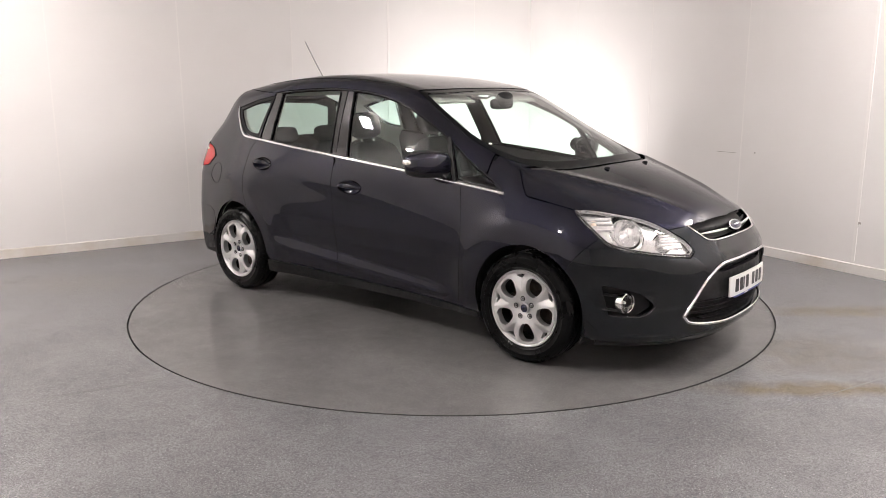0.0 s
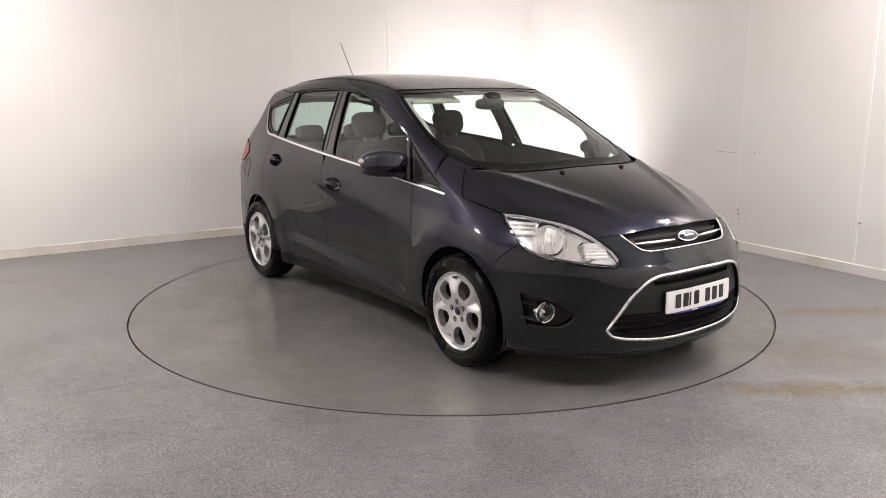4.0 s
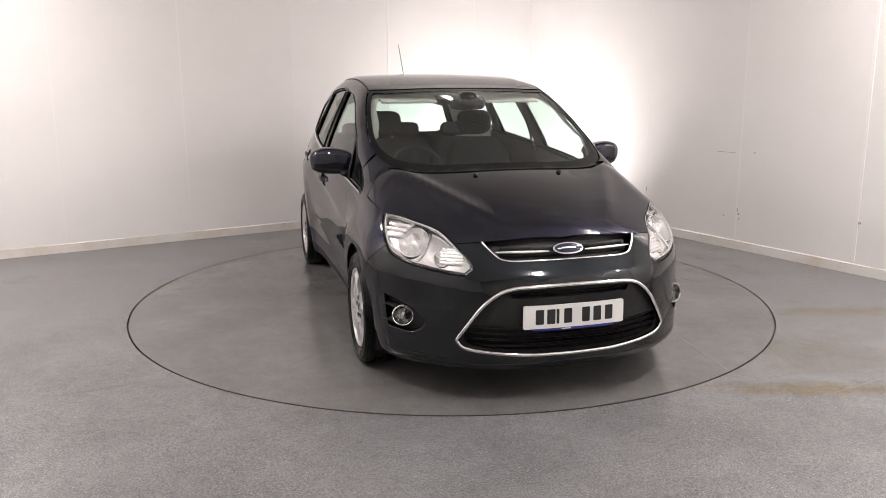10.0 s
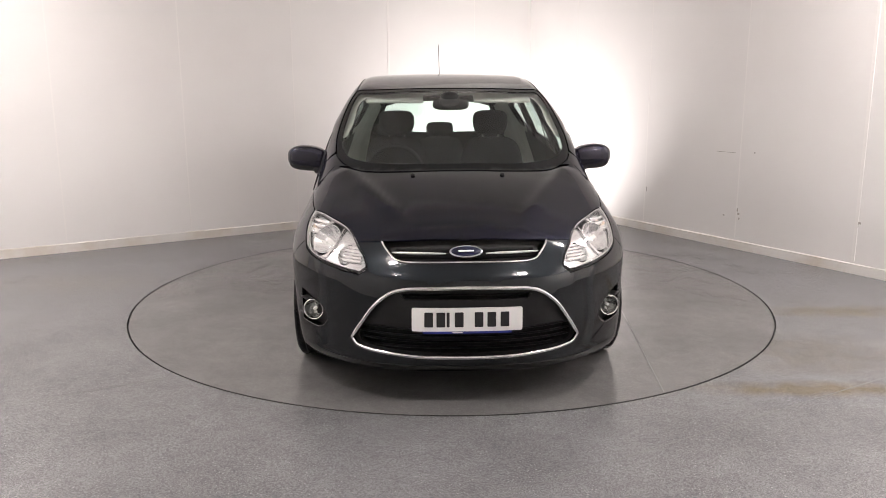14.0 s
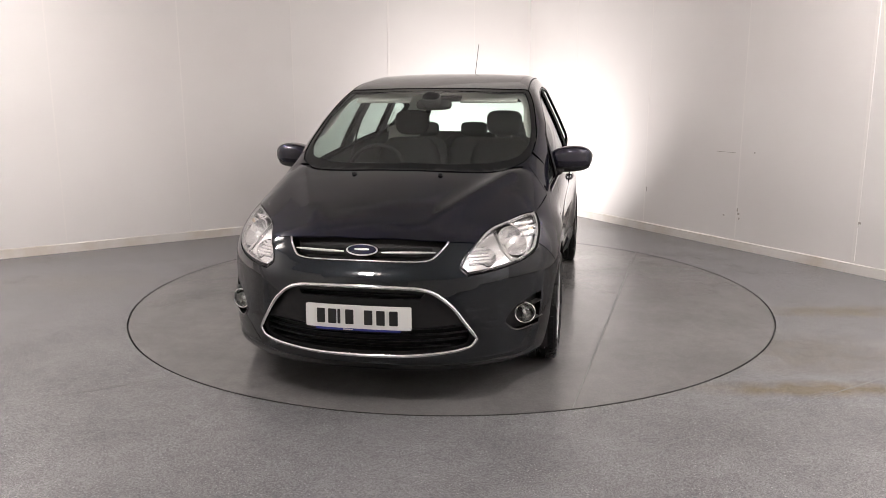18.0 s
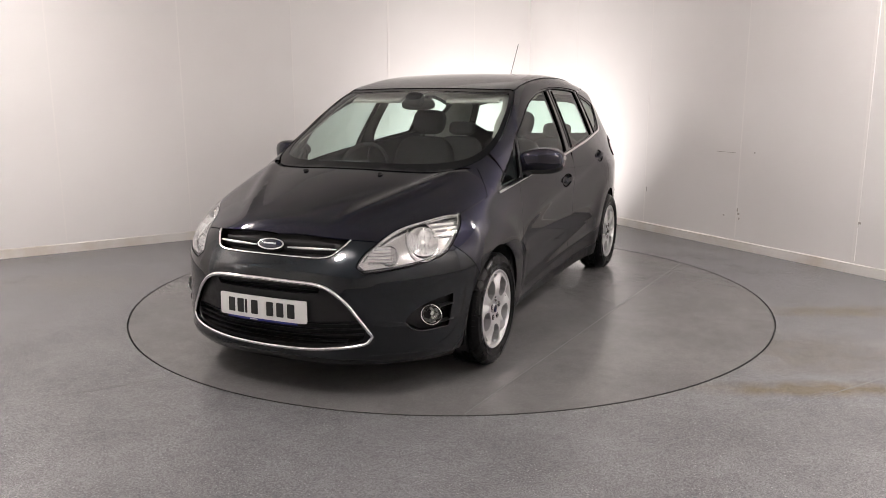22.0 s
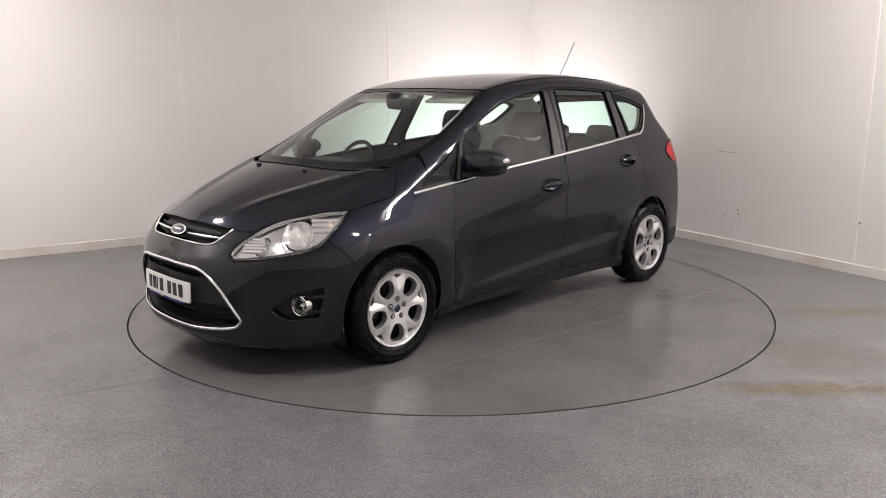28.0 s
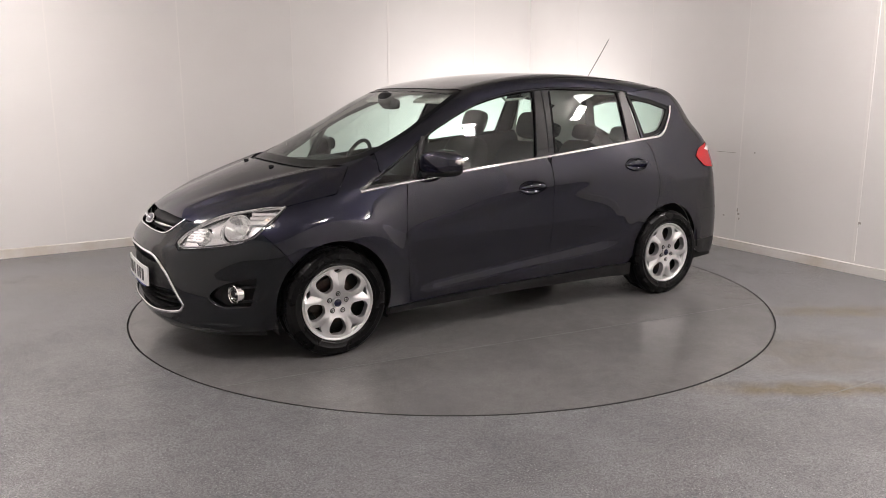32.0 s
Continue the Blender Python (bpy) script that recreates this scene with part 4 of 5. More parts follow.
HANDLES = ((-0.070, 0.880), (-0.985, 0.980))
for sd in (1, -1):
    skin("front_fender", "side", fender, PAINT, car, sd, grid=0.018, label="dark metallic front fender over the wheel")
    skin("side_rail", "side", chain(rail_low, [(0.99, 1.045)], rail_top), PAINT, car, sd, grid=0.025, label="painted windscreen pillar and roof rail")
    holes = [quarter_hole]
    q = skin("quarter_panel", "side", quarter, PAINT, car, sd, grid=0.022, holes=holes, label="dark metallic rear quarter panel")
    if sd < 0:
        c = rim_arc(-1.60, 0.873, 0.078, 0, 350, 36)
        p = outline3("side", c, 0.0006) * (1, sd, 1)
        sweep("fuel_flap", p, 0.0022, 0.0016, GAP, q, closed=True, label="round fuel flap joint")
    d1 = skin("front_door", "side", front_door, PAINT, car, sd, grid=0.02, holes=[handle_ring(*HANDLES[0])], label="dark metallic front door with chrome belt strip")
    d2 = skin("rear_door", "side", rear_door, PAINT, car, sd, grid=0.02, holes=[handle_ring(*HANDLES[1])], label="dark metallic rear door with chrome belt strip")
    foot_patch = rounded([(0.86, 1.10), (0.95, 1.11), (1.17, 1.03), (1.17, 0.965), (1.0, 0.985)], 0.02)
    skin("pillar_foot", "side", foot_patch, PAINT, car, sd, level=-0.010, gap=0, lip=0, label="painted foot of the windscreen pillar")
    skin("sill", "side", sill, BLACK, car, sd, level=-0.004, gap=0.001, label="black sill trim under the doors")
    # black window surrounds behind the glass
    surround = chain(RAIL[(RAIL[:, 0] > -1.09)], [(1.128, 0.936)], BELT[(BELT[:, 0] > -1.10)][1:])
    fg, rg, lt = FRONT_GLASS, REAR_GLASS, LITE
    skin("window_frame", "side", surround, GLOSS_BLACK, car, sd, level=-0.006, gap=0.001, holes=[fg, rg, lt], label="gloss black window frames and door pillars")
    for door, nm, gl in ((d1, "window_glass", fg), (d2, "window_glass", rg)):
        skin(nm, "side", gl, GLASS, door, sd, level=-0.012, gap=-0.004, lip=0, label="clear side window, slightly green").visible_shadow = False
    skin("quarterlight", "side", lt, GLASS, car, sd, level=-0.010, gap=-0.004, lip=0, label="small triangular fixed window").visible_shadow = False
    qg = skin("quarter_window", "side", quarter_hole, CERAMIC, car, sd, level=-0.003, gap=0.002, holes=[inset(quarter_hole, 0.028)], label="fixed rear side window with black border")
    skin("clear_glass", "side", quarter_hole, GLASS, qg, sd, level=-0.007, gap=0.004, lip=0).visible_shadow = False
    # divider bars and rubber lines of the windows
    for a, b, w in (((0.678, 1.226), (0.778, 0.984), 0.012), ((-0.232, 1.486), (-0.116, 1.076), 0.005), ((-0.364, 1.486), (-0.275, 1.09), 0.005), ((-0.996, 1.472), (-0.962, 1.148), 0.005)):
        p = outline3("side", frame_line(a, b), -0.002) * (1, sd, 1)
        sweep("window_bar", p, w, 0.004, BLACK if w > 0.01 else RUBBER, car, up=normals(p * (1, sd, 1)) * (1, sd, 1), label="dark upright window divider")
    line = outline3("side", SPLIT[SPLIT[:, 1] > 1.075], -0.0045) * (1, sd, 1)
    sweep("pillar_joint", line, 0.003, 0.003, GAP, car)
    # chrome belt strip: along the belt and up behind the quarter window
    strip = np.concatenate([BELT[:-4], trace([(-1.20, 1.154), (-1.30, 1.163), (-1.365, 1.193), (-1.43, 1.255), (-1.49, 1.325), (-1.515, 1.372)], 20)])
    p = outline3("side", strip, 0.002) * (1, sd, 1)
    sweep("belt_strip", p, 0.0082, 0.005, CHROME, car, up=normals(p * (1, sd, 1)) * (1, sd, 1), label="bright chrome strip under the windows")
    top_line = trace([(-1.02, 1.478), (-0.70, 1.497), (-0.44, 1.503), (-0.26, 1.494), (-0.06, 1.475), (0.20, 1.421), (0.445, 1.330), (0.66, 1.221), (0.88, 1.073), (1.04, 0.985)], 60)
    p = outline3("side", top_line, -0.003) * (1, sd, 1)
    sweep("drip_strip", p, 0.004, 0.003, RUBBER, car, up=normals(p * (1, sd, 1)) * (1, sd, 1), label="black rubber drip strip along the roof rail")
    # door handles in their dished recesses
    for door, (hx, hz) in zip((d1, d2), HANDLES):
        bowl = lambda p, u=hx, w=hz: -0.034 * np.clip(1 - ((p[:, 0] - u) / 0.112) ** 2 - ((p[:, 2] - w) / 0.05) ** 2, 0, 1) ** 0.6
        skin("handle_recess", "side", handle_ring(hx, hz), PAINT, door, sd, level=-0.0006, gap=-0.001, lip=0, grid=0.009, thick=bowl, label="dished recess behind the handle")
        bar = trace([(hx - 0.104, hz + 0.002), (hx - 0.06, hz + 0.007), (hx + 0.03, hz + 0.006), (hx + 0.104, hz - 0.004)], 24)
        p = outline3("side", bar, 0.0)
        nn = normals(p)
        k = np.sin(np.linspace(0, math.pi, 24)) ** 0.4
        p = (p + nn * (0.002 + 0.024 * k)[:, None]) * (1, sd, 1)
        sweep("door_handle", p, 0.0165, 0.0085, PAINT, door, up=nn * (1, sd, 1), seg=14, taper=True, label="body-coloured door handle")

# ---- the nose ----
def arc3(pts):
    """Half an outline round the nose, from places on the car (x, y, z) to (arc, z)."""
    return np.array([(arc_of(x, y), z) for x, y, z in pts])


lamp_low = trace(arc3([(2.092, 0.505, 0.640), (2.01, 0.62, 0.653), (1.90, 0.72, 0.672), (1.77, 0.793, 0.708), (1.722, 0.803, 0.742)]), 24)
lamp_in = trace(arc3([tuple(outline3("top", LAMP_TOP[-1:])[0]), (2.06, 0.478, 0.715), (2.095, 0.468, 0.672), (2.092, 0.505, 0.640)]), 14)
lead_n = top_of(BONNET_LEAD, "nose")
lamp_top_n = top_of(LAMP_TOP, "nose")
join_n = to_view("nose", outline3("side", JOIN))
arch_n = to_view("nose", outline3("side", rim_arc(*ARCH_F, fa0, -19, 16)))
ug_low = trace(arc3([tuple(outline3("top", [(2.022, 0.398)])[0]), (2.07, 0.37, 0.75), (2.11, 0.325, 0.714), (2.13, 0.27, 0.7075), (2.148, 0.0, 0.7095)]), 30)
LOWER = trace(arc3([(2.21, 0.0, 0.600), (2.188, 0.26, 0.594), (2.184, 0.33, 0.582), (2.165, 0.425, 0.520), (2.13, 0.50, 0.418), (2.102, 0.553, 0.335)]), 40)
LOWER_B = trace(arc3([(2.102, 0.553, 0.335), (2.115, 0.525, 0.300), (2.18, 0.36, 0.272), (2.205, 0.18, 0.258), (2.21, 0.0, 0.254)]), 30)
low_hole = both(np.concatenate([LOWER, LOWER_B]), (-1, 1))
FOG = [(*arc3([p])[0], r) for p, r in (((1.766, 0.833, 0.503), 0.01), ((1.806, 0.82, 0.343), 0.01), ((1.93, 0.732, 0.339), 0.03), ((1.998, 0.674, 0.395), 0.03), ((1.95, 0.71, 0.452), 0.04), ((1.88, 0.762, 0.480), 0.05))]
fog_hole = rounded(FOG, step=0.012)
half = np.concatenate([ug_low[::-1], lead_n[::-1][lead_n[::-1][:, 0] > ug_low[0][0] + 0.01], lamp_in[1:], lamp_low[1:], join_n[1:], arch_n[1:],
                       trace([(arch_n[-1][0] - 0.01, 0.205), (0.6, 0.185), (0.3, 0.172), (0.0, 0.168)], 24)])
mirror2 = np.array((-1, 1))
bumper = skin("front_bumper", "nose", both(half, (-1, 1)), PAINT_PLASTIC, car, grid=0.026, holes=[low_hole, fog_hole, fog_hole * mirror2], lip=0.02,
              label="dark painted front bumper with lower grille opening")
# dark chin under the bumper
skin("chin_spoiler", "nose", both(np.array([(0.0, 0.19), (0.4, 0.19), (0.8, 0.20), (0.93, 0.22), (0.93, 0.165), (0.8, 0.158), (0.0, 0.157)]), (-1, 1)), BLACK, car, level=-0.012, gap=0, label="black plastic chin under the bumper")

# upper grille
ug_half = np.concatenate([lead_n[::-1][lead_n[::-1][:, 0] < ug_low[0][0]], ug_low])
ug_all = both(ug_half, (-1, 1))
grille = skin("upper_grille", "nose", ug_all, GAP, car, level=-0.045, gap=-0.004, lip=0, label="slim black upper grille with two chrome bars")
for k, lv in ((0.755, -0.018), (0.728, -0.022)):
    a = np.linspace(-0.33, 0.33, 40)
    p = lay("nose", a, np.full(40, k) + 0.0 * a, lv)
    sweep("slat", p, 0.004, 0.012, BLACK, grille)
p = lay("nose", np.linspace(-0.345, 0.345, 50), np.full(50, 0.7455), 0.001)
for s0, s1 in ((0, 19), (31, 50)):
    sweep("chrome_bar", p[s0:s1], 0.008, 0.007, SATIN, grille, label="bright chrome grille bar", taper=True)
frame_pts = lay("nose", *np.concatenate([ug_low, (ug_low * mirror2)[::-1][1:]]).T, 0.001)
sweep("chrome_frame", frame_pts, 0.006, 0.005, CHROME, grille, label="chrome line round the upper grille")

# oval badge
b0 = lay("nose", [0.0], [0.752], 0.006)[0]
bn = normals(b0[None])[0]
ex, ez = np.array((0, 1.0, 0)), np.cross(bn, (0, 1.0, 0))
ez = ez / np.linalg.norm(ez) * (1 if ez[2] > 0 else -1)


def oval(name, a, b, lift, height, material, parent, label=""):
    n = 40
    ang = np.linspace(0, 2 * math.pi, n, endpoint=False)
    vs = [b0 + bn * (lift + height) + bn * 0.001]
    for s, h in ((0.9, lift + height), (1.0, lift + height * 0.5), (1.0, lift - 0.012)):
        vs += [b0 + ex * math.cos(t) * a * s + ez * math.sin(t) * b * s + bn * h for t in ang]
    fs = [(0, 1 + i, 1 + (i + 1) % n) for i in range(n)]
    for k in (0, 1):
        fs += [(1 + k * n + i, 1 + (k + 1) * n + i, 1 + (k + 1) * n + (i + 1) % n, 1 + k * n + (i + 1) % n) for i in range(n)]
    return to_part(name, vs, fs, material, parent, label)


badge = oval("badge", 0.079, 0.032, 0.006, 0.004, CHROME, grille, "oval chrome-edged dark blue badge")
oval("badge_field", 0.07, 0.0255, 0.009, 0.004, BADGE_BLUE, badge)
bar = np.array([b0 + bn * 0.0150 + ex * s for s in np.linspace(-0.036, 0.036, 12)])
sweep("badge_mark", bar, 0.0045, 0.0012, BADGE_WHITE, badge, up=np.tile(bn, (12, 1)))

# lower grille: dished black plate with a slot above and an opening below, slats, chrome surround
slot = both(np.array([(0.0, 0.574), (0.25, 0.572), (0.29, 0.562), (0.27, 0.536), (0.0, 0.534)]), (-1, 1))
mouth = both(np.concatenate([trace([(0.0, 0.40), (0.25, 0.402), (0.40, 0.412), (0.468, 0.40)], 14), trace([(0.485, 0.352), (0.47, 0.31), (0.34, 0.288), (0.0, 0.270)], 16)]), (-1, 1))
low = skin("lower_grille", "nose", low_hole, BLACK, car, level=-0.018, gap=-0.002, holes=[slot, mouth], lip=0.03, label="black lower grille with slats and chrome surround")
skin("grille_back", "nose", low_hole, GAP, low, level=-0.09, gap=0.01, lip=0)
for z0, w0 in ((0.556, 0.27), (0.385, 0.47), (0.356, 0.475), (0.327, 0.47), (0.298, 0.40)):
    a = np.linspace(-w0, w0, 40)
    p = lay("nose", a, z0 + 0.012 * (a / 0.47) ** 2 * (z0 < 0.5), -0.035)
    nn = normals(p)
    sweep("slat", p, 0.0045, 0.02, BLACK, low, up=nn + (0, 0, 0.25))
ring = np.concatenate([LOWER, LOWER_B[1:], (LOWER_B * mirror2)[::-1][1:], (LOWER * mirror2)[::-1][1:-1]])
p = lay("nose", *ring.T, 0.003)
sweep("chrome_surround", p, 0.0085, 0.006, CHROME, low, closed=True, up=normals(p), label="satin chrome surround of the lower grille")

# number plate with its characters as plain bars
plate = skin("number_plate", "nose", rounded([(-0.2305, 0.397), (0.2305, 0.397), (0.2305, 0.509), (-0.2305, 0.509)], 0.008), PLATE, car, level=0.012, gap=0, lip=0.008, label="white number plate with dark bars and a blue foot strip")
flat = lambda a, z, lv: lay("nose", a, z, lv)
for a0 in (-0.178, -0.128, -0.086, -0.052, 0.030, 0.083, 0.138):
    w = 0.012 if a0 == -0.086 else 0.036
    skin("plate_bar", "nose", rounded([(a0, 0.418), (a0 + w, 0.418), (a0 + w, 0.489), (a0, 0.489)], 0.004, 0.03), PLATE_INK, plate, level=0.0135, gap=0, lip=0.001)
skin("plate_strip", "nose", rounded([(-0.185, 0.386), (0.185, 0.386), (0.185, 0.3965), (-0.185, 0.3965)], 0.002, 0.03), PLATE_BLUE, plate, level=0.0115, gap=0, lip=0.004)
skin("plate_bar", "nose", rounded([(-0.062, 0.389), (-0.02, 0.389), (-0.02, 0.394), (-0.062, 0.394)], 0.001, 0.03), PLATE, plate, level=0.0128, gap=0, lip=0.001)

# fog lamps and headlights
lamp_outline = chain(lamp_top_n, lamp_in, lamp_low[1:], to_view("nose", outline3("side", LAMP_BACK))[::-1][1:])
for sd in (1, -1):
    pocket = skin("fog_pocket", "nose", fog_hole * (1, 1), BLACK, car, side=sd, level=-0.05, gap=-0.002, lip=0, label="black fog lamp pocket in the bumper")
    c = lay("nose", [arc_of(1.874, 0.76)], [0.412], -0.012)[0] * (1, sd, 1)
    fwd = Vector((0.97, 0.24 * sd, 0.0)).normalized()
    rot = fwd.to_track_quat("Y", "Z").to_matrix().to_4x4()
    fog = lathe("fog_lamp", [(0.0, -0.035), (0.03, -0.025), (0.043, 0.0)], 28, FOG_BOWL, pocket, "round fog lamp with chrome ring")
    ring_o = lathe("fog_ring", [(0.044, -0.02), (0.0475, 0.006), (0.051, 0.008), (0.0545, 0.004), (0.055, -0.03)], 28, CHROME, fog)
    lens = lathe("fog_lens", [(0.0, 0.006), (0.025, 0.004), (0.045, -0.002)], 28, LENS, fog)
    bulb = lathe("bulb", [(0.0, -0.006), (0.007, -0.009), (0.009, -0.03)], 14, BULB, fog)
    for o in (fog,):
        o.matrix_basis = Matrix.Translation(c) @ rot
    for k in (0.455, 0.378):
        a = np.linspace(arc_of(1.775, 0.832), arc_of(1.865, 0.772), 12)
        sweep("fog_fin", lay("nose", a, np.full(12, k) + (a - a[0]) * 0.1, -0.02) * (1, sd, 1), 0.005, 0.022, BLACK, pocket, up=np.tile(np.array((0.6, 0.8 * sd, 0)), (12, 1)))
    lower_edge = trace(arc3([(1.806, 0.82, 0.345), (1.92, 0.738, 0.339), (1.965, 0.70, 0.355), (1.998, 0.674, 0.395)]), 20)
    sweep("pocket_lip", lay("nose", *lower_edge.T, 0.0) * (1, sd, 1), 0.004, 0.004, GLOSS_BLACK, pocket)

    head = skin("headlight", "nose", lamp_outline, BLACK, car, side=sd, level=-0.001, gap=0.002, holes=[inset(lamp_outline, 0.005)], lip=0.09, label="clear headlight with round chrome reflectors")
    skin("lens", "nose", lamp_outline, LENS, head, side=sd, level=-0.002, gap=0.005, lip=0, grid=0.03, label="clear plastic lamp cover").visible_shadow = False
    bowls = (("main_reflector", (1.80, 0.675, 0.762), 0.073, 0.06), ("side_reflector", (1.957, 0.573, 0.708), 0.042, 0.045))
    cut = [rim_arc(arc_of(at[0], at[1]), at[2], r * 1.02, 0, 352, 40) * (1, 1) for _, at, r, d in bowls]
    skin("lamp_bowl", "nose", lamp_outline, LAMP_TRIM, head, side=sd, level=-0.034, gap=0.001, lip=0, grid=0.025, holes=cut, label="silver inner bezel")
    rim = lay("nose", *inset(lamp_outline, 0.012).T, -0.012) * (1, sd, 1)
    sweep("bezel", rim, 0.004, 0.012, LAMP_TRIM, head, closed=True, up=normals(rim * (1, sd, 1)) * (1, sd, 1), label="bright bezel along the lamp edge")
    for nm, at, r, d in bowls:
        c = lay("nose", [arc_of(at[0], at[1])], [at[2]], -0.033)
        f3 = (Vector(normals(c)[0]) * 0.75 + Vector((0.9, 0.3, 0.0)) * 0.25).normalized()
        c, f3 = Vector(c[0]), Vector((f3.x, f3.y * sd, f3.z))
        c.y *= sd
        rot = f3.to_track_quat("Y", "Z").to_matrix().to_4x4()
        o = lathe(nm, [(0.0, -d), (r * 0.3, -d * 0.92), (r * 0.65, -d * 0.6), (r * 0.9, -d * 0.18), (r, 0.0), (r * 1.05, 0.005), (r * 1.1, 0.003), (r * 1.13, -0.012)], 40, REFLECTOR, head, "round chrome reflector bowl")
        o.matrix_basis = Matrix.Translation(c) @ rot
        lathe("bulb", [(0.0, 0.002), (r * 0.16, -0.002), (r * 0.19, -0.02), (r * 0.15, -d)], 16, BULB, o)
        for k in range(-3, 4):
            line = [(k * r * 0.24, -d * (1 - 0.9 * (k * 0.24) ** 2 - 0.8 * v * v) + 0.002, v * r) for v in np.linspace(-0.82, 0.82, 10) if (k * 0.24) ** 2 + v * v < 0.86]
            if len(line) > 3:
                sweep("flute", line, 0.0025, 0.0025, REFLECTOR, o)
    for k, zz in enumerate(np.linspace(0.80, 0.856, 4)):
        a = np.linspace(arc_of(1.62, 0.765), arc_of(1.74, 0.70), 8)
        sweep("lamp_rib", lay("nose", a, np.full(8, zz - 0.03 + 0.012 * (k == 0)), -0.024) * (1, sd, 1), 0.005, 0.012, REFLECTOR, head)
    for k, zz in enumerate(np.linspace(0.688, 0.742, 5)):
        a = np.linspace(arc_of(1.985, 0.60), arc_of(2.065, 0.515), 8)
        sweep("lamp_rib", lay("nose", a, np.full(8, zz), -0.026) * (1, sd, 1), 0.004, 0.010, REFLECTOR, head)
    for r, w in ((0.083, 0.0035), (0.090, 0.002)):
        loop = lay("nose", *rim_arc(arc_of(1.80, 0.675), 0.762, r, 25, 335, 40).T, -0.028) * (1, sd, 1)
        sweep("lamp_ring", loop, w, 0.006, CHROME, head)
    c = Vector(lay("nose", [arc_of(1.665, 0.762)], [0.80], -0.030)[0])
    pillow("amber_bulb", (c.x, c.y * sd, c.z), (0.03, 0.03, 0.03), AMBER, head, 1.0, nu=12, nv=8, label="amber indicator bulb")

# ---- the tail ----
hatch = skin("tailgate", "tail", both(np.array([(0.0, 1.475), (0.3, 1.47), (0.55, 1.455), (0.735, 1.385), (0.735, 1.15), (0.735, 0.62), (0.6, 0.55), (0.0, 0.55)]), (-1, 1)), PAINT, car, grid=0.04,
             holes=[both(np.array([(0.0, 1.40), (0.45, 1.385), (0.60, 1.35), (0.62, 1.17), (0.5, 1.10), (0.0, 1.085)]), (-1, 1))], label="dark metallic tailgate with large window")
skin("rear_glass", "tail", both(np.array([(0.0, 1.41), (0.45, 1.395), (0.61, 1.355), (0.63, 1.165), (0.5, 1.09), (0.0, 1.075)]), (-1, 1)), GLASS, hatch, level=-0.006, gap=0, lip=0, grid=0.05, label="clear rear window").visible_shadow = False
skin("roof_spoiler", "tail", both(np.array([(0.0, 1.50), (0.3, 1.498), (0.52, 1.485), (0.58, 1.45), (0.5, 1.43), (0.0, 1.44)]), (-1, 1)), PAINT, car, level=0.018, gap=0, lip=0.03, label="painted spoiler at the roof's end")
rear_half = np.array([(0.0, 0.55), (0.6, 0.55), (0.735, 0.60), (0.93, 0.60), (1.0, 0.57), (1.016, 0.50), (1.018, 0.36), (0.0, 0.36)])
skin("rear_bumper", "tail", both(rear_half, (-1, 1)), PAINT, car, level=0.0012, grid=0.03, label="painted rear bumper")
skin("lower_bumper", "tail", both(np.array([(0.0, 0.36), (1.018, 0.36), (1.0, 0.30), (0.93, 0.255), (0.7, 0.225), (0.0, 0.20)]), (-1, 1)), BLACK, car, level=0.0012, gap=0.001, grid=0.04, label="black plastic lower rear bumper")
for sd in (1, -1):
    tl = skin("tail_lamp", "tail", rounded(tl_out, step=0.012), RED, car, side=sd, level=0.006, gap=0, lip=0.02, grid=0.02, label="red tail lamp with a pale upper section")
    skin("pale_section", "tail", rounded([(0.85, 1.046, 0.004), (0.765, 1.088, 0.01), (0.66, 1.08, 0.01), (0.72, 1.02, 0.01)], step=0.012), CLEAR_LAMP, tl, side=sd, level=0.0085, gap=0, lip=0.004, grid=0.02)

# ---- mirrors and aerial ----
for sd in (1, -1):
    def mirror_shape(p, s=sd):
        out = p.y * s / 0.13
        k = 1.0 - 0.16 * max(0, out) ** 2 - 0.05 * max(0, -out)
        return Vector((p.x * k - 0.035 * out, p.y, p.z * k - 0.010 * out * out + 0.006 * out))
    housing = pillow("door_mirror", (0.645, sd * 0.920, 1.082), (0.175, 0.262, 0.146), PAINT, car, 0.62, mirror_shape, 36, 24, "body-coloured door mirror housing")
    pillow("mirror_base", (0.645, sd * 0.918, 1.066), (0.164, 0.248, 0.128), BLACK, housing, 0.62, lambda p, s=sd: mirror_shape(p, s) + Vector((-0.006, 0, -0.01)), 30, 18, "black lower mirror shell")
    sweep("mirror_foot", [(0.715, sd * 0.84, 0.992), (0.70, sd * 0.855, 1.012), (0.67, sd * 0.885, 1.035)], 0.035, 0.022, BLACK, housing, label="black mirror foot on the door")
    def ind_shape(p, s=sd):
        return Vector((p.x - 0.02 * p.y * s / 0.03, p.y, p.z * (1.0 - 0.5 * p.y * s / 0.03)))
    pillow("indicator", (0.612, sd * 1.026, 1.088), (0.092, 0.058, 0.064), INDICATOR, housing, 0.75, ind_shape, 24, 14, "clear indicator lens on the mirror's end")
    sweep("mirror_line", [(0.722 - 0.015 * k, sd * (0.85 + 0.04 * k), 1.096) for k in np.linspace(0, 3, 10)], 0.0015, 0.0015, GAP, housing)
    vs = [(0.560, sd * (0.905 + 0.09 * math.cos(t)), 1.088 + 0.05 * math.sin(t)) for t in np.linspace(0, 2 * math.pi, 28, endpoint=False)]
    to_part("mirror_glass", vs, [tuple(range(28))], mat("mirror_glass", (0.8, 0.82, 0.84), 0.02, 1.0), housing)
ant_lo = lay("top", [-1.27], [0.0], 0.0)[0]
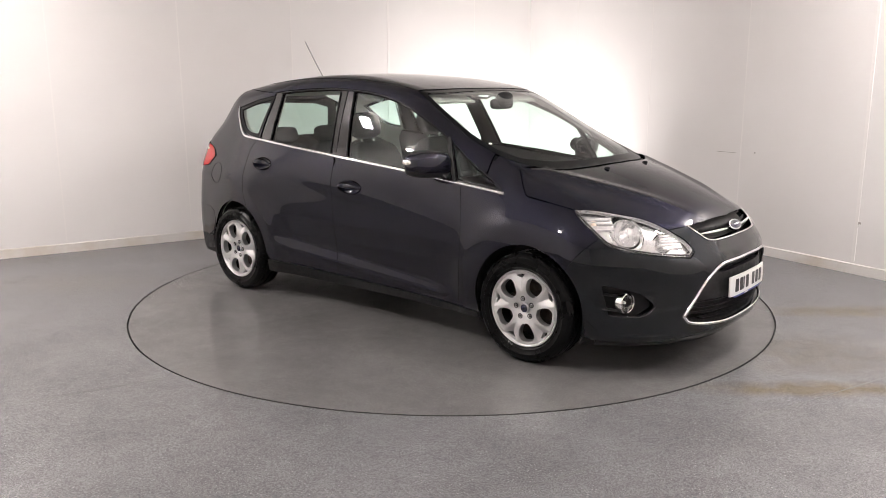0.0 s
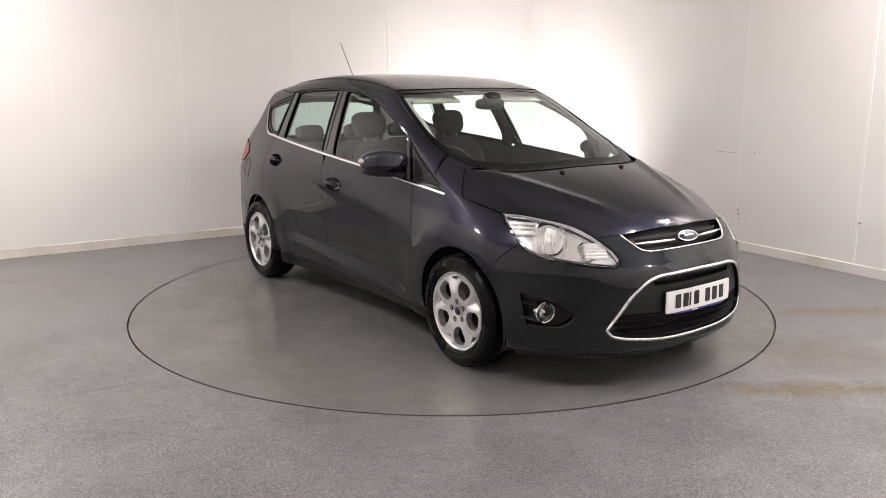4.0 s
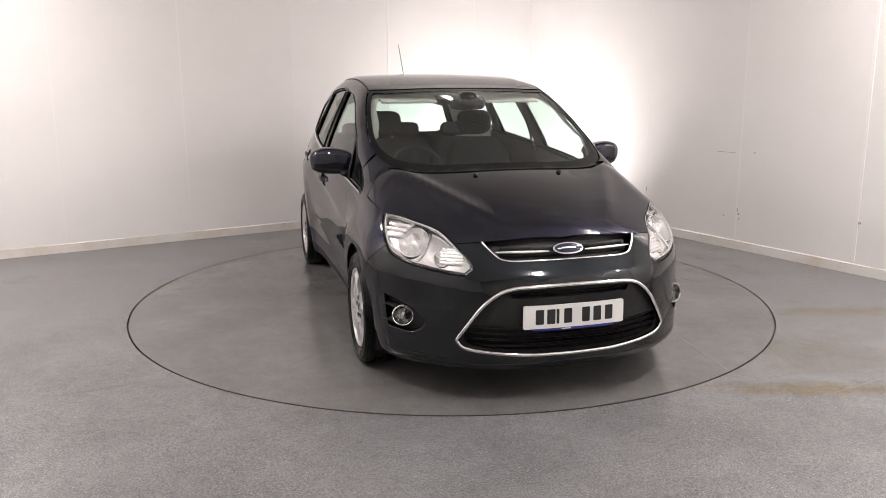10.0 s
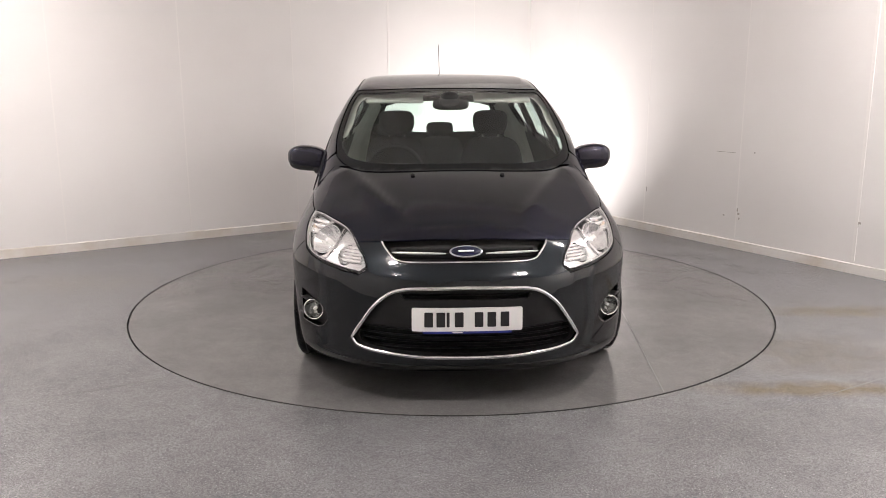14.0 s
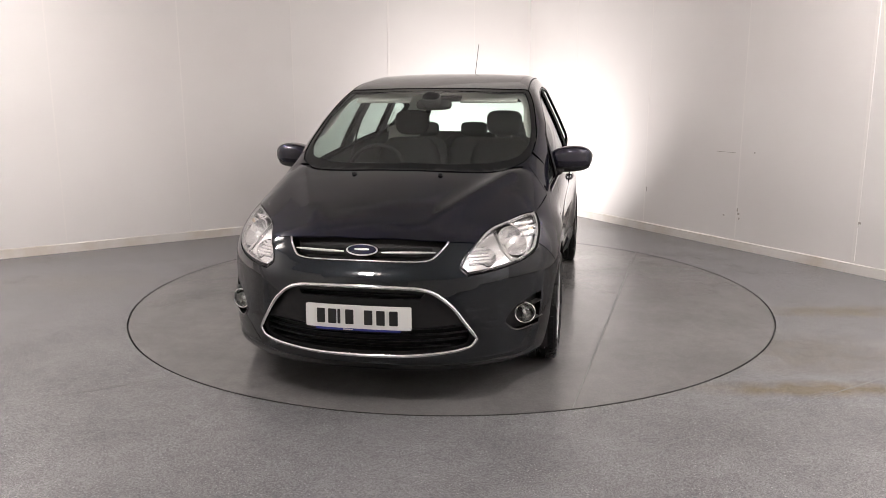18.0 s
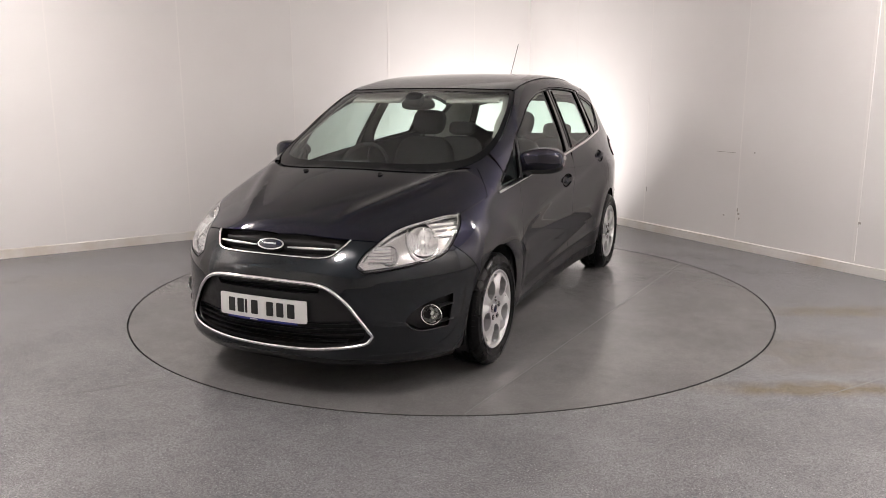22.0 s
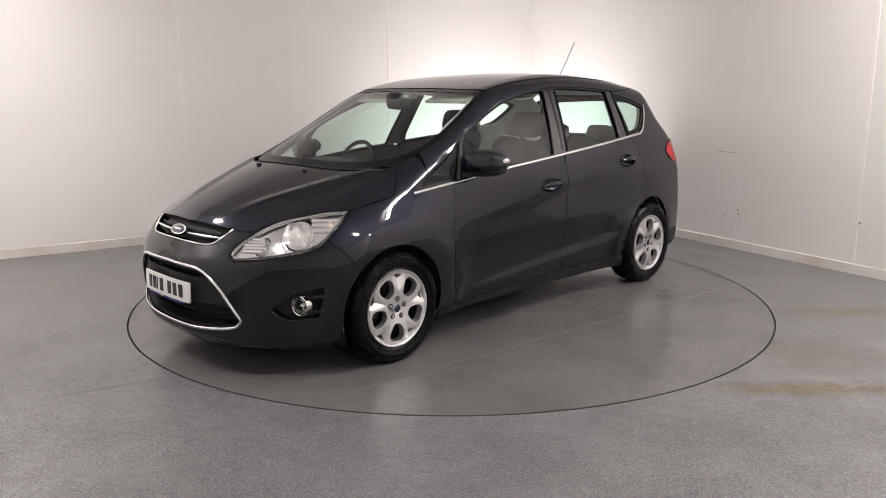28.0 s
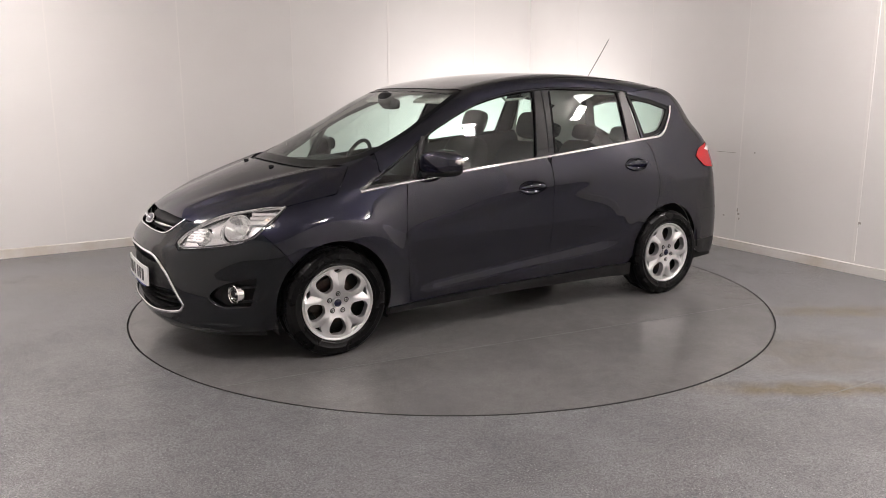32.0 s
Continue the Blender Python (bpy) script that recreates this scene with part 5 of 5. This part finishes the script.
foot = pillow("aerial", (ant_lo[0], 0, ant_lo[2] + 0.008), (0.075, 0.04, 0.034), BLACK, car, 0.8, nu=16, nv=10, label="black roof aerial with thin rod")
ant_line = trace([(ant_lo[0], 0, ant_lo[2] + 0.01), (-1.40, 0, 1.745), (-1.500, 0, 1.888)], 16)
sweep("aerial_rod", ant_line, 0.0027, 0.0027, BLACK, foot, seg=8)

# ---- underside and inner shell ----
vs, fs = [], []
xs = np.linspace(-1.98, 2.08, 60)
for x in xs:
    w = float(np.clip(low_w(x) - 0.09, 0.3, 0.8))
    if abs(x - ARCH_F[0]) < 0.36 or abs(x - ARCH_R[0]) < 0.37:
        w = 0.62
    if x > 1.7:
        w = min(w, float(((nose_x(0.3) - x - 0.03) / 0.75) ** (1 / 3)) if x < 2.15 else 0.2)
    vs += [(x, -w, 0.20), (x, w, 0.20), (x, -w, 0.26), (x, w, 0.26)]
for i in range(len(xs) - 1):
    a, b = 4 * i, 4 * i + 4
    fs += [(a, b, b + 1, a + 1), (a, a + 2, b + 2, b), (a + 1, b + 1, b + 3, a + 3)]
to_part("underbody", vs, fs, UNDER, car, soft=False)
for sd in (1, -1):
    for cx, cz, r in (ARCH_F, ARCH_R):
        a = np.linspace(math.radians(-25), math.radians(205 if cx > 0 else 182), 30)
        vs, fs = [], []
        for t in a:
            for y in (0.60, 0.86):
                vs.append((cx + (r + 0.018) * math.cos(t), sd * y, cz + (r + 0.018) * math.sin(t)))
        fs = [(2 * i, 2 * i + 2, 2 * i + 3, 2 * i + 1) for i in range(29)]
        k = len(vs)
        vs += [(cx, sd * 0.60, cz)]
        fs += [(k, 2 * i, 2 * i + 2) for i in range(29)]
        to_part("wheel_arch_liner", vs, fs, UNDER, car, label="black wheel arch liner")
    # dark inner faces seen in the joints, and pale pillar trims inside the windows
    skin("door_card", "side", front_door, DASH, car, sd, level=-0.065, gap=0.004, lip=0, grid=0.06, label="dark inner door panel")
    skin("door_card", "side", rear_door, DASH, car, sd, level=-0.065, gap=0.004, lip=0, grid=0.06, label="dark inner door panel")
    skin("fender_liner", "side", fender, UNDER, car, sd, level=-0.022, gap=0.012, lip=0, grid=0.06)
    skin("pillar_trim", "side", chain(RAIL[(RAIL[:, 0] > -1.09)] + (0, 0.02), [(1.10, 0.97)], BELT[(BELT[:, 0] > -1.10)][1:]), DASH, car, sd, level=-0.035, gap=0.002, lip=0, grid=0.05, holes=[inset(h, -0.004) for h in (fg, rg)] + [inset(LITE, -0.003)], label="dark inner window surround")
    skin("pillar_lining", "side", chain(rail_low[rail_low[:, 0] < 0.80] + (0, 0.004), rail_top[rail_top[:, 0] < 0.80] - (0, 0.006)), PALE_TRIM, car, sd, level=-0.032, gap=0.002, lip=0, grid=0.05, label="pale windscreen pillar lining")
    skin("boot_lining", "side", quarter, PALE_TRIM, car, sd, level=-0.045, gap=0.006, lip=0, grid=0.06, holes=[inset(quarter_hole, 0.022)], label="pale lining of the rear pillar")
    # seat belt from the pillar
    sweep("seat_belt", [(-0.29, sd * 0.705, 1.36), (-0.24, sd * 0.765, 1.15), (-0.20, sd * 0.79, 0.85)], 0.024, 0.002, FABRIC, car, up=[(0, sd, 0.3)] * 3)
skin("headlining", "top", both(np.concatenate([HEADER[::-1], DITCH[2:], roof_back])), PALE_TRIM, car, level=-0.05, gap=0.004, lip=0, grid=0.06, label="pale grey headlining")
skin("engine_cover", "top", both(np.concatenate([COWL_B, BONNET_SIDE, LAMP_TOP, BONNET_LEAD])), UNDER, car, level=-0.03, gap=0.015, lip=0, grid=0.07)

# ---- the cabin ----
def ribbon(name, prof, ys, material, label="", bend=0.0):
    vs, fs, n = [], [], len(prof)
    for y in ys:
        vs += [(x - bend * y * y, y, z) for x, z in prof]
    for i in range(len(ys) - 1):
        fs += [(i * n + k, i * n + k + 1, (i + 1) * n + k + 1, (i + 1) * n + k) for k in range(n - 1)]
    return to_part(name, vs, fs, material, car, label, angle=50)


dash = ribbon("dashboard", trace([(1.36, 0.96), (1.20, 0.992), (0.98, 1.005), (0.80, 0.985), (0.74, 0.93), (0.72, 0.80), (0.80, 0.60), (0.95, 0.42)], 30), np.linspace(-0.75, 0.75, 31), DASH, "dark grey dashboard", 0.12)
hood = pillow("instrument_hood", (0.82, -0.36, 0.985), (0.30, 0.42, 0.12), DASH, dash, 0.7, nu=28, nv=14)
pillow("centre_hood", (0.86, 0.02, 0.99), (0.26, 0.34, 0.09), DASH, dash, 0.7, nu=28, nv=14)
rot = Matrix.Rotation(radians(-24), 4, "Y")
wheel_c = Vector((0.60, -0.365, 0.965))
ang = np.linspace(0, 2 * math.pi, 48, endpoint=False)
pts = [wheel_c + rot @ Vector((0, 0.187 * math.cos(t), 0.187 * math.sin(t))) for t in ang]
steer = sweep("steering_wheel", [tuple(p) for p in pts], 0.0145, 0.0145, BLACK, car, closed=True, up=[tuple(rot @ Vector((1, 0, 0)))] * 48, seg=10, label="black steering wheel")
pillow("wheel_hub", wheel_c + Vector((0.015, 0, 0)), (0.07, 0.17, 0.13), BLACK, steer, 0.7, nu=20, nv=12, turn=rot.to_3x3())
for t in (0.12, math.pi - 0.12, -math.pi / 2):
    p1 = wheel_c + rot @ Vector((0, 0.185 * math.cos(t), 0.185 * math.sin(t)))
    sweep("spoke", [tuple(wheel_c + Vector((0.01, 0, 0))), tuple((wheel_c + p1) / 2 + Vector((0.008, 0, 0))), tuple(p1)], 0.022, 0.008, BLACK, steer, up=[tuple(rot @ Vector((1, 0, 0)))] * 3)


def seat(y, front):
    """A seat: cushion, backrest, headrest on two posts."""
    if front:
        def back(p):
            s = abs(p.y) / 0.25
            w = 1.0 - 0.18 * max(0, p.z / 0.33) ** 2
            return Vector((p.x + 0.035 * max(0, s - 0.45) * (1 if p.x > 0 else 0) * 2, p.y * w, p.z))
        base = pillow("seat", (-0.02, y, 0.50), (0.52, 0.50, 0.17), FABRIC, car, 0.45, None, 28, 14, "dark grey fabric front seat")
        tilt = Matrix.Rotation(radians(-18), 3, "Y")
        pillow("backrest", (-0.315, y, 0.815), (0.15, 0.50, 0.66), FABRIC, base, 0.42, back, 32, 20, turn=tilt)
        pillow("headrest", (-0.445, y, 1.245), (0.10, 0.275, 0.19), FABRIC, base, 0.55, lambda p: Vector((p.x, p.y * (1 - 0.12 * (p.z < 0) * abs(p.z) / 0.1), p.z)), 24, 14, turn=tilt)
        for k in (-0.06, 0.06):
            sweep("headrest_post", [(-0.40, y + k, 1.08), (-0.432, y + k, 1.2)], 0.006, 0.006, CHROME, base)
            pillow("post_socket", (-0.385, y + k * 1.1, 1.128), (0.022, 0.02, 0.016), PALE_TRIM, base, 0.8, nu=10, nv=6)
    else:
        base = pillow("rear_seat", (-0.95, y, 0.55), (0.46, 0.40, 0.16), FABRIC, car, 0.45, None, 24, 12, "dark grey fabric rear seat")
        tilt = Matrix.Rotation(radians(-20), 3, "Y")
        pillow("backrest", (-1.16, y, 0.82), (0.13, 0.41, 0.56), FABRIC, base, 0.42, None, 24, 14, turn=tilt)
        pillow("headrest", (-1.27, y, 1.155), (0.09, 0.24, 0.12), FABRIC, base, 0.55, None, 20, 12, turn=tilt)


for y in (-0.365, 0.365):
    seat(y, True)
for y in (-0.44, 0.0, 0.44):
    seat(y, False)
block("centre_console", (-0.25, -0.10, 0.35), (0.75, 0.10, 0.68), 0.03, DASH, car)
ribbon("cabin_floor", [(1.0, 0.45), (0.7, 0.33), (-0.8, 0.33), (-1.0, 0.5), (-1.1, 0.62), (-1.95, 0.64)], np.linspace(-0.72, 0.72, 9), CARPET, "dark carpet")
rv = pillow("rear_view_mirror", (0.50, 0.01, 1.405), (0.05, 0.24, 0.075), BLACK, car, 0.6, nu=24, nv=12, label="black rear-view mirror behind the windscreen")
pillow("mirror_mount", (0.53, 0.0, 1.435), (0.10, 0.13, 0.10), BLACK, rv, 0.8, nu=18, nv=10)
for sd in (1, -1):
    block("sun_visor", (0.28, sd * 0.36 - 0.19, 1.435), (0.42, sd * 0.36 + 0.19, 1.452), 0.006, PALE_TRIM, car, "pale folded sun visor", Matrix.Rotation(radians(22), 3, "Y"))
    sweep("grab_handle", [(-0.02, sd * 0.60, 1.455), (-0.06, sd * 0.585, 1.43), (-0.20, sd * 0.585, 1.44), (-0.24, sd * 0.60, 1.468)], 0.012, 0.009, PALE_TRIM, car)


def motions():
    rows, rows2 = [], []
    for i in range(33):
        t = float(i)
        m = Matrix.Rotation(radians(turn_at(t)), 4, "Z")
        rows.append((t, m @ Matrix.Translation(CAR_OFF)))
        rows2.append((t, m))
    walk(car, rows)
    walk(turntable, rows2)


motions()
